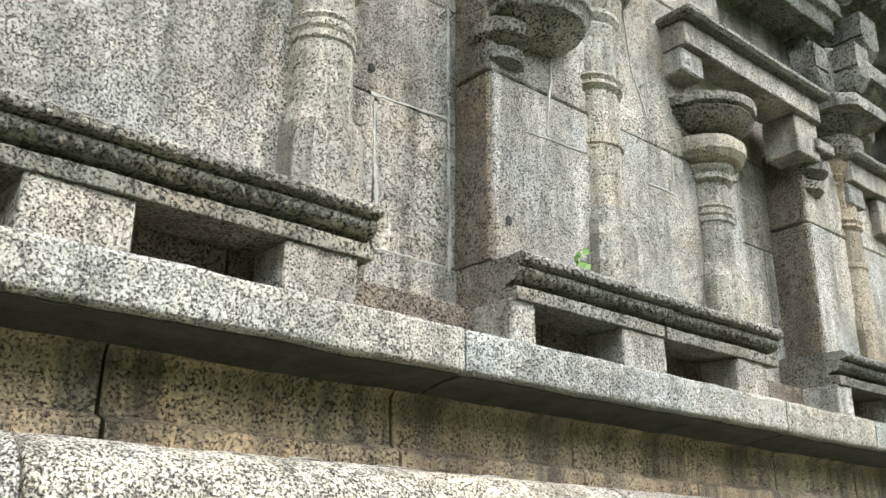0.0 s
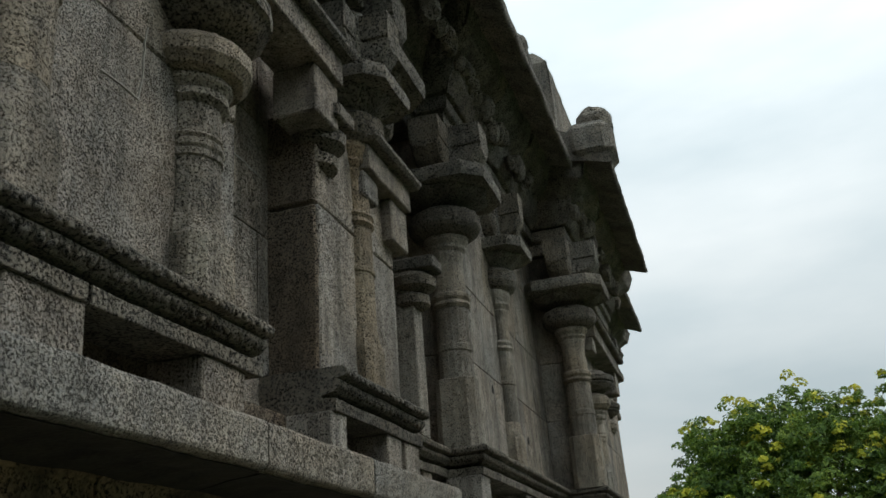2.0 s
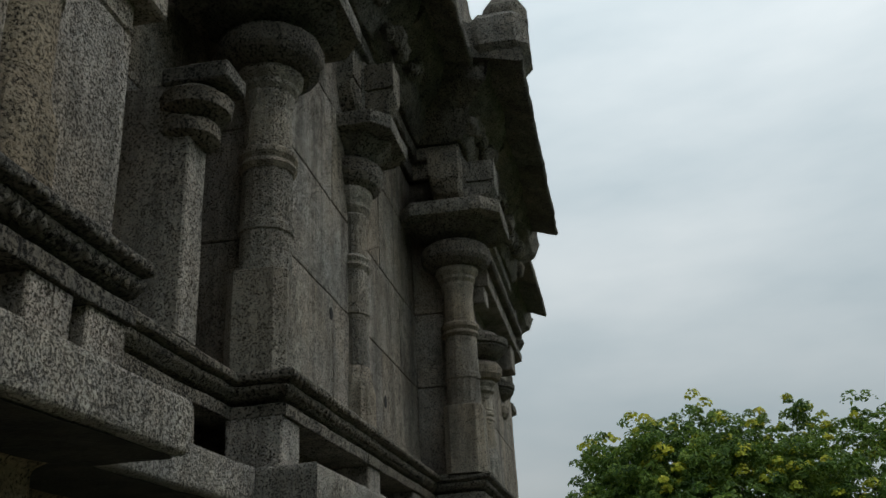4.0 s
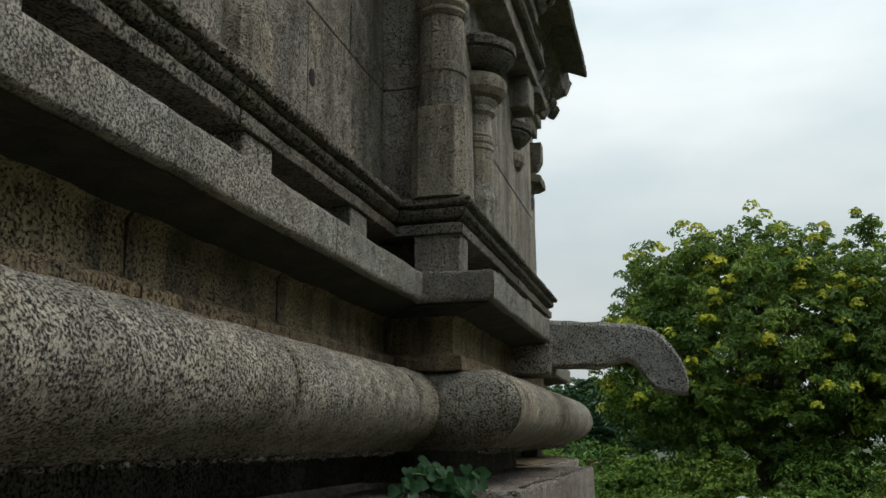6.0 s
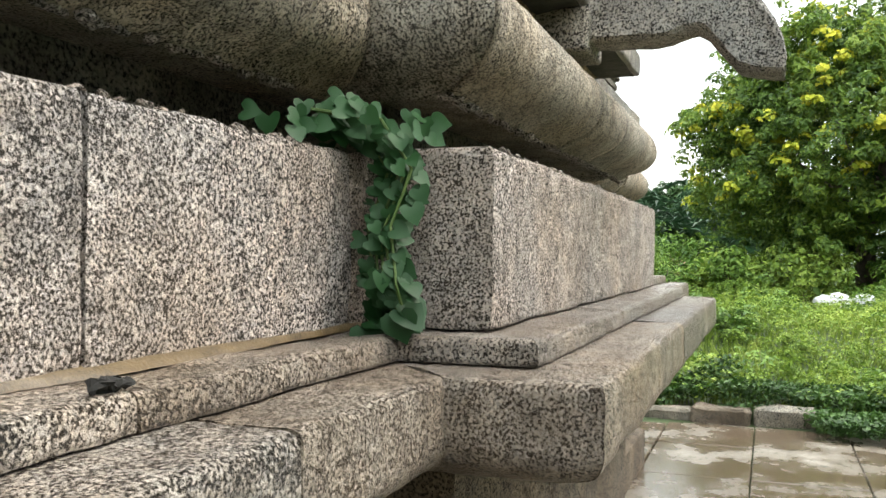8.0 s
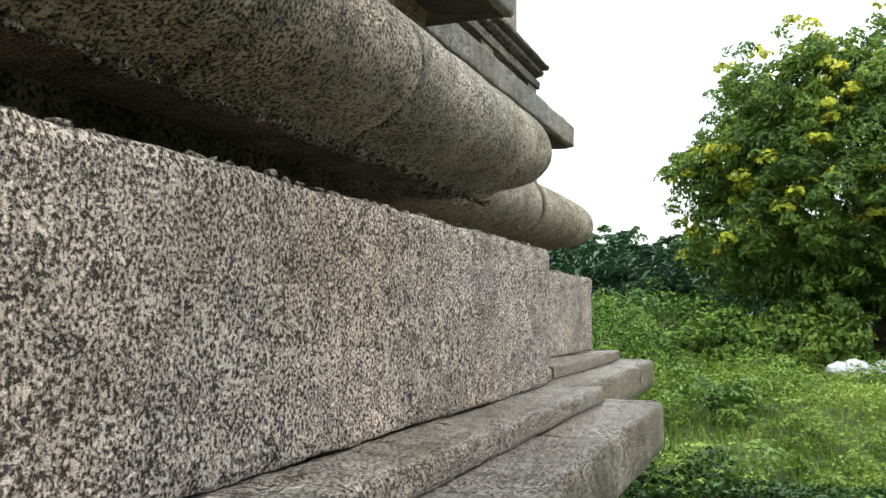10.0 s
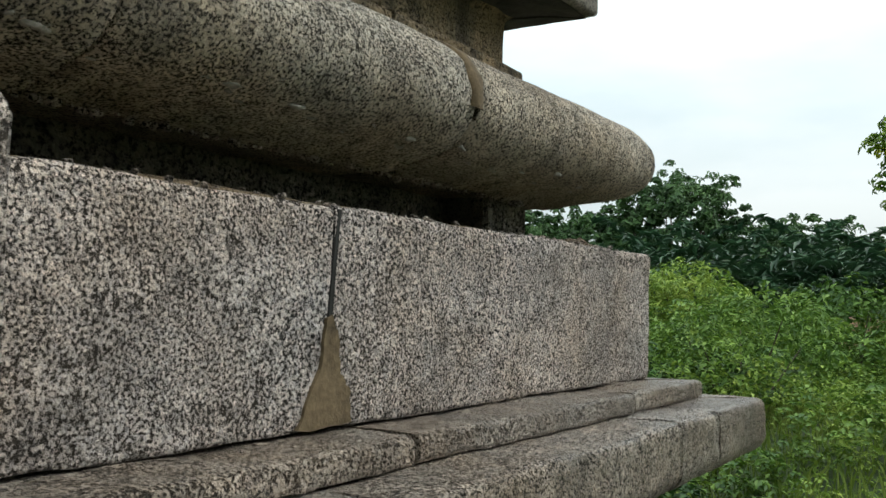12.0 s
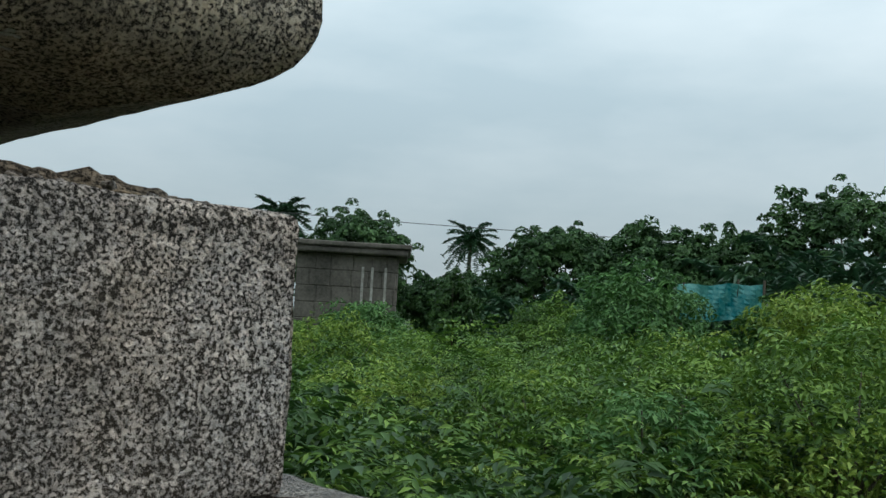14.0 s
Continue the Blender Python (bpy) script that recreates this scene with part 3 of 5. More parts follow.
def pilaster(cx, cy, z0, s, kind, label, mat=None, hs=None):
    """kind: full (octagonal, with cushion, abacus and bracket), flat (slender wall pilaster), round (niche column)."""
    mat = mat or G_COL
    th = empty("pilaster", label, "pilaster", "", "temple wall pilasters")
    z = lambda h: z0 + h * (hs or s)
    sd = cx * 7.3
    if kind == "full":
        part("base", loft(cx, cy, [(z(0), .088 * s, "s"), (z(.10), .088 * s, "s"), (z(.2), .088 * s, "s"), (z(.295), .087 * s, "s"), (z(.30), .082 * s, "s")], .002, sd), mat, th)
        part("shaft", loft(cx, cy, [(z(.30), .074 * s, "o"), (z(.42), .074 * s, "o"), (z(.425), .079 * s, "o"), (z(.45), .079 * s, "o"), (z(.455), .074 * s, "o"), (z(.62), .073 * s, "o")], .002, sd), mat, th)
        part("ring", loft(cx, cy, [(z(.62), .076 * s, "o"), (z(.635), .086 * s, "o"), (z(.65), .079 * s, "o"), (z(.665), .088 * s, "o"), (z(.68), .088 * s, "o"), (z(.69), .078 * s, "o")], .001, sd), mat, th)
        part("neck", loft(cx, cy, [(z(.69), .071 * s, "o"), (z(.76), .069 * s, "o"), (z(.83), .066 * s, "o"), (z(.87), .075 * s, "o"), (z(.885), .075 * s, "o"), (z(.90), .086 * s, "o"), (z(.915), .086 * s, "o"),
                                    (z(.935), .10 * s, "o"), (z(.955), .102 * s, "o")], .001, sd), mat, th)
        part("cushion", loft(cx, cy, [(z(.955), .09 * s, "o"), (z(.96), .12 * s, "o"), (z(.98), .15 * s, "o"), (z(1.0), .163 * s, "o"), (z(1.04), .165 * s, "o"), (z(1.065), .155 * s, "o"), (z(1.085), .12 * s, "o"), (z(1.095), .08 * s, "o")], .002, sd), G_TRIM, th)
        part("lotus", loft(cx, cy, [(z(1.09), .08 * s, "o"), (z(1.105), .115 * s, "p"), (z(1.12), .165 * s, "p"), (z(1.14), .205 * s, "p"), (z(1.155), .222 * s, "p"), (z(1.162), .20 * s, "p")], .003, sd), G_TOP, th)
        part("abacus", loft(cx, cy, [(z(1.158), .19 * s, "s"), (z(1.163), .245 * s, "s"), (z(1.19), .25 * s, "s"), (z(1.225), .248 * s, "s"), (z(1.232), .238 * s, "s")], .004, sd), G_TOP, th)
        part("bracket_stem", loft(cx, cy, [(z(1.228), .085 * s, "s"), (z(1.30), .088 * s, "s"), (z(1.52), .09 * s, "s")], .003, sd), G_TOP, th)
        for dx, dy in ((-1, 0), (1, 0), (0, -1)):
            part("bracket", bracket_arm(cx, cy, dx, dy, .225 * s, .072 * s, z(1.262), z(1.50)), G_TOP, th)
    elif kind == "flat":
        fl = (1.0, 0.75)
        part("base", loft(cx, cy, [(z(0), .080 * s, "s"), (z(.16), .080 * s, "s"), (z(.20), .078 * s, "o"), (z(.25), .066 * s, "o")], .002, sd, fl), mat, th)
        part("shaft", loft(cx, cy, [(z(.25), .067 * s, "o"), (z(.44), .067 * s, "o"), (z(.445), .073 * s, "o"), (z(.46), .073 * s, "o"), (z(.465), .066 * s, "o"), (z(.62), .066 * s, "o")], .002, sd, fl), mat, th)
        part("ring", loft(cx, cy, [(z(.62), .068 * s, "o"), (z(.635), .08 * s, "o"), (z(.65), .072 * s, "o"), (z(.665), .08 * s, "o"), (z(.68), .068 * s, "o")], .001, sd, fl), mat, th)
        part("neck", loft(cx, cy, [(z(.68), .064 * s, "o"), (z(.80), .062 * s, "o"), (z(.84), .072 * s, "o"), (z(.85), .068 * s, "o"), (z(.875), .085 * s, "o"), (z(.89), .082 * s, "o"), (z(.93), .098 * s, "o"), (z(.95), .098 * s, "o")], .001, sd, fl), mat, th)
        part("cushion", loft(cx, cy, [(z(.95), .09 * s, "o"), (z(.97), .115 * s, "o"), (z(1.0), .13 * s, "o"), (z(1.05), .13 * s, "o"), (z(1.075), .10 * s, "o"), (z(1.08), .08 * s, "o")], .002, sd, (1, 0.9)), G_TRIM, th)
        part("lotus", loft(cx, cy, [(z(1.075), .08 * s, "o"), (z(1.095), .11 * s, "p"), (z(1.125), .155 * s, "p"), (z(1.14), .175 * s, "p"), (z(1.148), .15 * s, "p")], .003, sd, (1, 0.95)), G_TOP, th)
        part("abacus", loft(cx, cy, [(z(1.145), .15 * s, "s"), (z(1.15), .20 * s, "s"), (z(1.18), .205 * s, "s"), (z(1.205), .203 * s, "s"), (z(1.212), .195 * s, "s")], .004, sd, (1, 0.95)), G_TOP, th)
        part("bracket_stem", loft(cx, cy, [(z(1.208), .075 * s, "s"), (z(1.30), .08 * s, "s"), (z(1.52), .08 * s, "s")], .003, sd), G_TOP, th)
        for dx, dy in ((-1, 0), (1, 0), (0, -1)):
            part("bracket", bracket_arm(cx, cy, dx, dy, .19 * s, .062 * s, z(1.245), z(1.50)), G_TOP, th)
    else:
        part("base", loft(cx, cy, [(z(0), .083 * s, "s"), (z(.17), .083 * s, "s"), (z(.20), .080 * s, "o"), (z(.23), .072 * s, "r")], .003, sd), mat, th)
        part("shaft", loft(cx, cy, [(z(.23), .070 * s, "r"), (z(.385), .070 * s, "r"), (z(.39), .075 * s, "r"), (z(.405), .075 * s, "r"), (z(.41), .070 * s, "r"), (z(.42), .076 * s, "r"), (z(.435), .076 * s, "r"), (z(.44), .070 * s, "r"),
                                     (z(.45), .075 * s, "r"), (z(.46), .07 * s, "r"), (z(.54), .068 * s, "r"), (z(.555), .085 * s, "r"), (z(.575), .085 * s, "r"), (z(.58), .078 * s, "r"), (z(.60), .092 * s, "r"), (z(.615), .092 * s, "r")], .0015, sd), mat, th, smooth=False)
        part("cushion", loft(cx, cy, [(z(.615), .08 * s, "o"), (z(.625), .115 * s, "o"), (z(.65), .134 * s, "o"), (z(.69), .136 * s, "o"), (z(.715), .118 * s, "o"), (z(.74), .07 * s, "o")], .002, sd), mat, th)
        part("lotus_capital", loft(cx, cy, [(z(.74), .07 * s, "o"), (z(.75), .11 * s, "o"), (z(.775), .15 * s, "o"), (z(.80), .172 * s, "o"), (z(.812), .164 * s, "o"), (z(.82), .18 * s, "o"), (z(.855), .182 * s, "o"), (z(.865), .15 * s, "o"), (z(.90), .11 * s, "o"), (z(.91), .05 * s, "o")], .003, sd), G_TRIM, th)
    return th


Z0 = 2.438
pilaster(2.06, 2.315, Z0, 1.05, "round", "weathered round granite wall column with carved rings", hs=0.98)
pilaster(3.03, 2.315, Z0, 1.05, "flat", "slender octagonal granite pilaster with carved rings", hs=1.0)
pilaster(3.56, 2.315, Z0, 1.0, "round", "round niche column with cushion and dark lotus capital", hs=0.87)
pilaster(4.72, 2.41, Z0, 1.05, "full", "full-height pilaster behind the niche slab")
pilaster(4.50, 2.30, Z0, 0.88, "flat", "slender brownish pilaster on the niche slab", G_OCHRE)
pilaster(5.61, 2.32, Z0, 0.97, "full", "octagonal corner pilaster with dark cushion and abacus")
pilaster(6.42, 2.30, Z0, 0.97, "flat", "slender carved pilaster beside a drilled hole in the wall")
pilaster(7.42, 2.08, Z0, 1.0, "full", "dark octagonal corner pilaster of the projecting bay")
pilaster(8.0, 2.09, Z0, 0.9, "round", "yellowish round niche column")
pilaster(8.95, 2.17, Z0, 0.9, "round", "round niche column of the projecting bay")
pilaster(9.36, 2.17, Z0, 0.92, "flat", "dark octagonal corner pilaster of the projecting bay")
pilaster(10.05, 2.41, Z0, 0.92, "flat", "octagonal pilaster of the end bay")
pilaster(11.06, 2.41, Z0, 0.92, "flat", "octagonal corner pilaster of the end bay")


def niche_beam(x0, x1, y, z0, label):
    """A short lintel with rolled cornice and hanging end brackets above a niche."""
    th = empty("niche_lintel", label, "lintel", "", "niche lintels")
    part("beam", block(x0, x1, y - 0.06, y + 0.1, z0 + 0.06, z0 + 0.15, 0.08, 0.002, 0.004), G_WALL, th)
    bm = block(x0 - 0.02, x1 + 0.03, y - 0.10, y + 0.1, z0 + 0.152, z0 + 0.19, 0.06, 0.002, 0.012)
    part("cornice", bm, G_TRIM, th)
    part("end_bracket", block(x0, x0 + 0.12, y - 0.04, y + 0.1, z0 - 0.03, z0 + 0.058, 0.06, 0.002, 0.006), G_WALL, th)
    part("end_bracket", block(x1 - 0.16, x1, y - 0.04, y + 0.1, z0 - 0.10, z0 + 0.058, 0.06, 0.002, 0.006), G_WALL, th)


niche_beam(3.36, 4.22, 2.27, 3.28, "granite lintel with rolled cornice over a niche")
niche_beam(4.46, 4.86, 2.29, 3.12, "small granite lintel over a narrow niche")
niche_beam(7.72, 8.95, 2.03, 3.36, "granite lintel over the projecting bay's niche")


def niche_profile(x0, x1, y, z_top, label):
    """The stepped capital profile carved on a niche slab's edge."""
    th = empty("niche_capital", label, "capital", "", "niche slab capitals")
    part("slab_cap", block(x0, x1, y - 0.075, y + 0.1, z_top - 0.05, z_top, 0.05, 0.003, 0.006), G_TRIM, th)
    part("cushion", loft((x0 + x1) / 2, y + 0.03, [(z_top - .135, .05, "o"), (z_top - .115, .085, "o"), (z_top - .08, .09, "o"), (z_top - .055, .06, "o")], .003), G_TRIM, th)
    part("neck_roll", loft((x0 + x1) / 2, y + 0.04, [(z_top - .20, .045, "o"), (z_top - .185, .07, "o"), (z_top - .15, .07, "o"), (z_top - .137, .045, "o")], .003), G_TRIM, th)


niche_profile(2.585, 2.70, 2.30, 3.20, "worn capital profile on a panel edge")
lot = empty("niche_capital", "dark lotus capital at the panel edge", "capital", "", "niche slab capitals")
part("lotus_capital", loft(2.74, 2.30, [(3.10, .07, "o"), (3.12, .10, "o"), (3.15, .145, "o"), (3.18, .155, "o"), (3.19, .165, "o"), (3.22, .165, "o"), (3.24, .12, "o"), (3.26, .06, "o")], .003), G_TRIM, lot)
niche_profile(4.18, 4.30, 2.285, 3.27, "worn capital profile on a niche slab edge")
niche_profile(5.17, 5.29, 2.33, 3.14, "worn capital profile on a narrow niche slab")
part("slab", block(5.18, 5.28, 2.35, 2.62, 2.44, 3.10, 0.08, 0.003, 0.005), G_WALL, core)

# ---- entablature: beam, frieze, eaves ----
beam_run = empty("trim_beam", "dark weathered stone beam over the pilaster brackets", "beam", "structure")
frieze = empty("trim_frieze", "dark frieze of worn carved lumps under the eaves", "frieze", "structure")
eaves = empty("eaves", "dark sloping stone eave slabs with worn edges", "eaves", "structure")
BEAM = [(-0.45, 3.92), (-0.19, 3.92), (-0.19, 4.00), (-0.16, 4.01), (-0.16, 4.08), (-0.45, 4.08)]
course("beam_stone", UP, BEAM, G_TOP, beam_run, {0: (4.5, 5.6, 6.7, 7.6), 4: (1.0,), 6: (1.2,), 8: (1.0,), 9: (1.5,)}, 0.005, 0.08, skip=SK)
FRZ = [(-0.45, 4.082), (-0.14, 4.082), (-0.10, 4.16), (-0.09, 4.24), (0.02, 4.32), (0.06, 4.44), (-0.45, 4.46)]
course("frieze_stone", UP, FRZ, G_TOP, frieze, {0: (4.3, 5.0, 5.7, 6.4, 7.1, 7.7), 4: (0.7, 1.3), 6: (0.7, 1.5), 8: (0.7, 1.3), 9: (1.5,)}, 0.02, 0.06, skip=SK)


lumps = bmesh.new()
rl = random.Random(5)
for x0, x1, y in ((2.0, 7.1, YA), (7.4, 9.6, YU), (9.9, 11.6, YF)):
    for j in range(int((x1 - x0) / 0.09)):
        bmesh.ops.create_icosphere(lumps, subdivisions=2, radius=rl.uniform(.035, .06), matrix=Matrix.Translation((x0 + .09 * j + rl.uniform(-.02, .02), y + 0.075 + rl.uniform(-.02, .02), 4.20 + rl.uniform(-.06, .08))) @ Matrix.Diagonal((.8, .9, 1.3, 1)))
rough_up(lumps, 0.018, 16.0)
lump_part = part("carved_lumps", lumps, G_TOP, frieze, "worn carved figures in a row")
lump_part["kind"] = "stuff"


def eave(x0, x1, y_tip, z_tip, cuts, y_back):
    """Sloping slabs with a thick lip."""
    ys = y_back - y_tip
    pr = [(0.0, z_tip + 0.06), (ys * 0.45, z_tip + 0.10), (ys * 0.80, z_tip + 0.05), (ys, z_tip), (ys + 0.012, z_tip + 0.02), (ys + 0.0, z_tip + 0.10), (ys * 0.75, z_tip + 0.24), (ys * 0.3, z_tip + 0.46), (0.0, z_tip + 0.56)]
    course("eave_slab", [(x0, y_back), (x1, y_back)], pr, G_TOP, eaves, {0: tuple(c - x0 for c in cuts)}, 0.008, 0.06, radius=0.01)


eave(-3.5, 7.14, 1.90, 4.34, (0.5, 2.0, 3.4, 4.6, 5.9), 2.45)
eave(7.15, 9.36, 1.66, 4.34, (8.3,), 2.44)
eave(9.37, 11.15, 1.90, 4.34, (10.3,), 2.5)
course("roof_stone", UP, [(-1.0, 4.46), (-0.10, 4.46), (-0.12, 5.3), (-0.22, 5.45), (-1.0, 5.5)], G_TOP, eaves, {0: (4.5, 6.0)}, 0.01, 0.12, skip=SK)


def eave_block(x, y, z, s, seed):
    """A worn carved dormer block standing on the eave's edge."""
    th = empty("carved_eave_block", "worn carved stone block on the eave edge", "carved block", "", "carved eave blocks")
    bm = block(x - .16 * s, x + .16 * s, y - .10 * s, y + .16 * s, z, z + .24 * s, 0.05, 0.012 * s, 0.05 * s, seed)
    part("body", bm, G_TOP, th)
    b2 = bmesh.new()
    bmesh.ops.create_icosphere(b2, subdivisions=3, radius=0.11 * s, matrix=Matrix.Translation((x, y, z + 0.26 * s)))
    rough_up(b2, 0.02, 18.0, seed)
    part("knob", b2, G_TOP, th)


eave_block(7.30, 1.73, 4.40, 1.12, 2.0)
eave_block(6.9, 2.0, 4.50, 0.6, 5.0)
eave_block(6.2, 2.0, 4.50, 0.7, 7.0)
ceiling_bm = block(-3.5, 11.5, 2.6, 8.0, 5.46, 5.6, 5.0, 0.0, 0.0)
tagged(mesh_ob("roof", ceiling_bm, G_TOP), "flat stone roof of the shrine", "roof", "", "structure")

# ---- water spout ----
def spout():
    th = empty("water_spout", "weathered granite water spout with a drooping curved tip", "water spout")
    bm = bmesh.new()
    # side outline: distance out from the wall, top height, bottom height
    out = [(0.0, 2.192, 1.995), (0.10, 2.186, 1.99), (0.20, 2.178, 1.985), (0.25, 2.174, 1.984), (0.29, 2.170, 1.992), (0.33, 2.168, 2.008), (0.37, 2.165, 2.012), (0.40, 2.162, 1.998), (0.43, 2.156, 1.965), (0.46, 2.148, 1.922), (0.485, 2.136, 1.892), (0.52, 2.108, 1.880), (0.555, 2.068, 1.874), (0.585, 2.020, 1.870), (0.605, 1.965, 1.870), (0.612, 1.915, 1.874)]
    rings = []
    for d, zt, zb in out:
        hw = 0.085
        sec = [(-hw, zb + .012), (-hw, zb + (zt - zb) * .5), (-hw, zt - .02), (-hw + .02, zt), (0, zt + .004), (hw - .02, zt), (hw, zt - .02), (hw, zb + (zt - zb) * .5), (hw, zb + .012), (hw - .015, zb), (0, zb), (-hw + .015, zb)]
        rings.append([bm.verts.new((8.59 + sx, 1.95 - d, z)) for sx, z in sec])
    for r0, r1 in zip(rings, rings[1:]):
        for i in range(12):
            bm.faces.new((r0[i], r0[(i + 1) % 12], r1[(i + 1) % 12], r1[i]))
    bm.faces.new(rings[0][::-1])
    bm.faces.new(rings[-1])
    bmesh.ops.subdivide_edges(bm, edges=bm.edges[:], cuts=1)
    rough_up(bm, 0.006, 12.0)
    bmesh.ops.recalc_face_normals(bm, faces=bm.faces)
    part("spout_stone", bm, G_SPOUT, th)
    part("wall_socket", block(8.47, 8.71, 1.885, 2.1, 1.955, 2.087, 0.06, 0.003, 0.008), G_SPOUT, th)


spout()

# ---- ground ----
def height(x, y):
    """Ground level: flat paving by the temple, weedy field rising past the kerb."""
    f = min(1.0, max(0.0, (x - 13.55) / 3.2))
    g = min(1.0, max(0.0, (0.1 - y) / 4.0))
    side = min(1.0, max(0.0, (y - 2.5) / 3.0))
    h = (0.48 - 0.26 * side) * f * f * (3 - 2 * f) + 0.10 * (f > 0)
    return -0.03 + max(h, 0.12 * g)


def ground():
    xs = [-300, -120, -50, -20, -10, -5, 0] + [1 + 0.75 * i for i in range(50)] + [42, 50, 65, 90, 150, 400]
    ys = [-300, -120, -60, -30, -20] + [-14 + 0.75 * i for i in range(60)] + [36, 45, 60, 90, 150, 400]
    vs, fs = [], []
    for x in xs:
        for y in ys:
            vs.append((x, y, height(x, y) + 0.03 * noise.noise(Vector((x, y, 0)))))
    for i in range(len(xs) - 1):
        for j in range(len(ys) - 1):
            a = i * len(ys) + j
            fs.append((a, a + len(ys), a + len(ys) + 1, a + 1))
    g = smooth_noise_mesh("ground", vs, fs, M_FIELD)
    tagged(g, "weedy earth ground rising into an overgrown field", "ground", "", "structure")


ground()
paving = empty("pavement", "wet brown paving slabs beside the temple", "paving", "structure")
rnd = random.Random(4)
for i in range(17):
    for j in range(3):
        x0, y0 = -3.0 + i * 0.97, 0.15 + j * 0.66
        if x0 > 12.6:
            continue
        part("paving_slab", block(x0 + .004, x0 + .966, y0 + .004, y0 + .656, -0.05, 0.008 + rnd.uniform(-.004, .004), 0.3, 0.003, 0.006, i + j * 9.0), M_PAVE, paving)
for i in range(3):
    for j in range(3):
        x0, y0 = 11.9 + i * 0.5, 2.13 + j * 0.66
        part("paving_slab", block(x0 + .004, x0 + .496, y0 + .004, y0 + .656, -0.05, 0.006 + rnd.uniform(-.004, .004), 0.3, 0.003, 0.006, i + j * 7.0), M_PAVE, paving)
kerb = empty("kerb", "low worn stone kerb at the paving's edge", "kerb", "structure")
for j in range(5):
    y0 = 1.02 + j * 0.47
    part("kerb_stone", block(13.35 + rnd.uniform(-.02, .02), 13.58, y0 + .005, y0 + .465, -0.04, 0.15 + rnd.uniform(-.06, .02), 0.06, 0.018, 0.02, j * 3.0), G_SIDE if j == 1 else G_TOP, kerb)


# ---- plants ----
def leaves_mesh(name, centres, normals, sizes, material, aspect=0.55, seed=1, droop=0.2, along=None):
    """Many small folded leaves in one mesh."""
    rg = np.random.default_rng(seed)
    k = len(centres)
    d = rg.normal(size=(k, 3)) if along is None else along.copy()
    nr = normals / (np.linalg.norm(normals, axis=1, keepdims=True) + 1e-9)
    d -= (d * nr).sum(1, keepdims=True) * nr
    d /= np.linalg.norm(d, axis=1, keepdims=True) + 1e-9
    s = np.cross(nr, d)
    L, Wd = sizes[:, None], sizes[:, None] * aspect
    base, tip = centres - d * L * 0.5, centres + d * L * 0.5 - nr * L * droop
    a, b = centres + s * Wd * 0.5 + nr * L * 0.08, centres - s * Wd * 0.5 + nr * L * 0.08
    v = np.stack([base, a, tip, b], 1).reshape(-1, 3)
    idx = np.arange(k)[:, None] * 4
    f = np.concatenate([idx + np.array([[0, 1, 2]]), idx + np.array([[0, 2, 3]])], 1).reshape(-1, 3)
    me = bpy.data.meshes.new(name)
    me.vertices.add(len(v))
    me.vertices.foreach_set("co", v.ravel())
    me.loops.add(f.size)
    me.loops.foreach_set("vertex_index", f.ravel())
    me.polygons.add(len(f))
    me.polygons.foreach_set("loop_start", np.arange(0, f.size, 3))
    me.polygons.foreach_set("loop_total", np.full(len(f), 3))
    me.update(calc_edges=True)
    me.materials.append(material)
    return new(name, me)


def limb(bm, a, b, r0, r1, sides=7):
    a, b = Vector(a), Vector(b)
    q = (b - a).to_track_quat("Z", "Y")
    rings = []
    for f, r in ((0, r0), (0.5, (r0 + r1) / 2), (1, r1)):
        c = a.lerp(b, f) + Vector((math.sin(f * 3 + a.x) * r0 * .3, math.cos(f * 2 + a.y) * r0 * .3, 0)) * (f > 0)
        rings.append([bm.verts.new(c + q @ Vector((math.cos(2 * math.pi * i / sides) * r, math.sin(2 * math.pi * i / sides) * r, 0))) for i in range(sides)])
    for p, s in zip(rings, rings[1:]):
        for i in range(sides):
            bm.faces.new((p[i], p[(i + 1) % sides], s[(i + 1) % sides], s[i]))
    bm.faces.new(rings[-1])


def crown_points(rg, clumps, centre, radii, per, spread, low=-0.55):
    """Leaf places in clumps, mostly on the crown's uneven skin."""
    cs = []
    while len(cs) < clumps:
        d = rg.normal(size=3)
        d /= np.linalg.norm(d)
        if d[2] < low:
            continue
        bump = 0.92 + 0.22 * noise.noise(Vector(d * 2.1) + Vector(centre)) + 0.26 * noise.noise(Vector(d * 5.0) + Vector(centre))
        r = (rg.uniform(0.25, 1.0) ** 0.4) * bump
        cs.append((centre + d * radii * r, d))
    c = np.repeat(np.array([q[0] for q in cs]), per, 0)
    n = np.repeat(np.array([q[1] for q in cs]), per, 0)
    size = np.repeat(rg.uniform(0.6, 1.35, len(cs)), per)[:, None]
    off = rg.normal(size=c.shape)
    off /= np.linalg.norm(off, axis=1, keepdims=True)
    off[:, 2] = np.abs(off[:, 2]) * 1.1 - 0.35
    off = off * (rg.uniform(0.25, 1.0, len(c)) ** 0.5)[:, None]
    return c + off * spread * 1.9 * size, off * 1.1 + n * 0.35 + np.array([0, 0, 0.45]) + rg.normal(size=c.shape) * 0.35


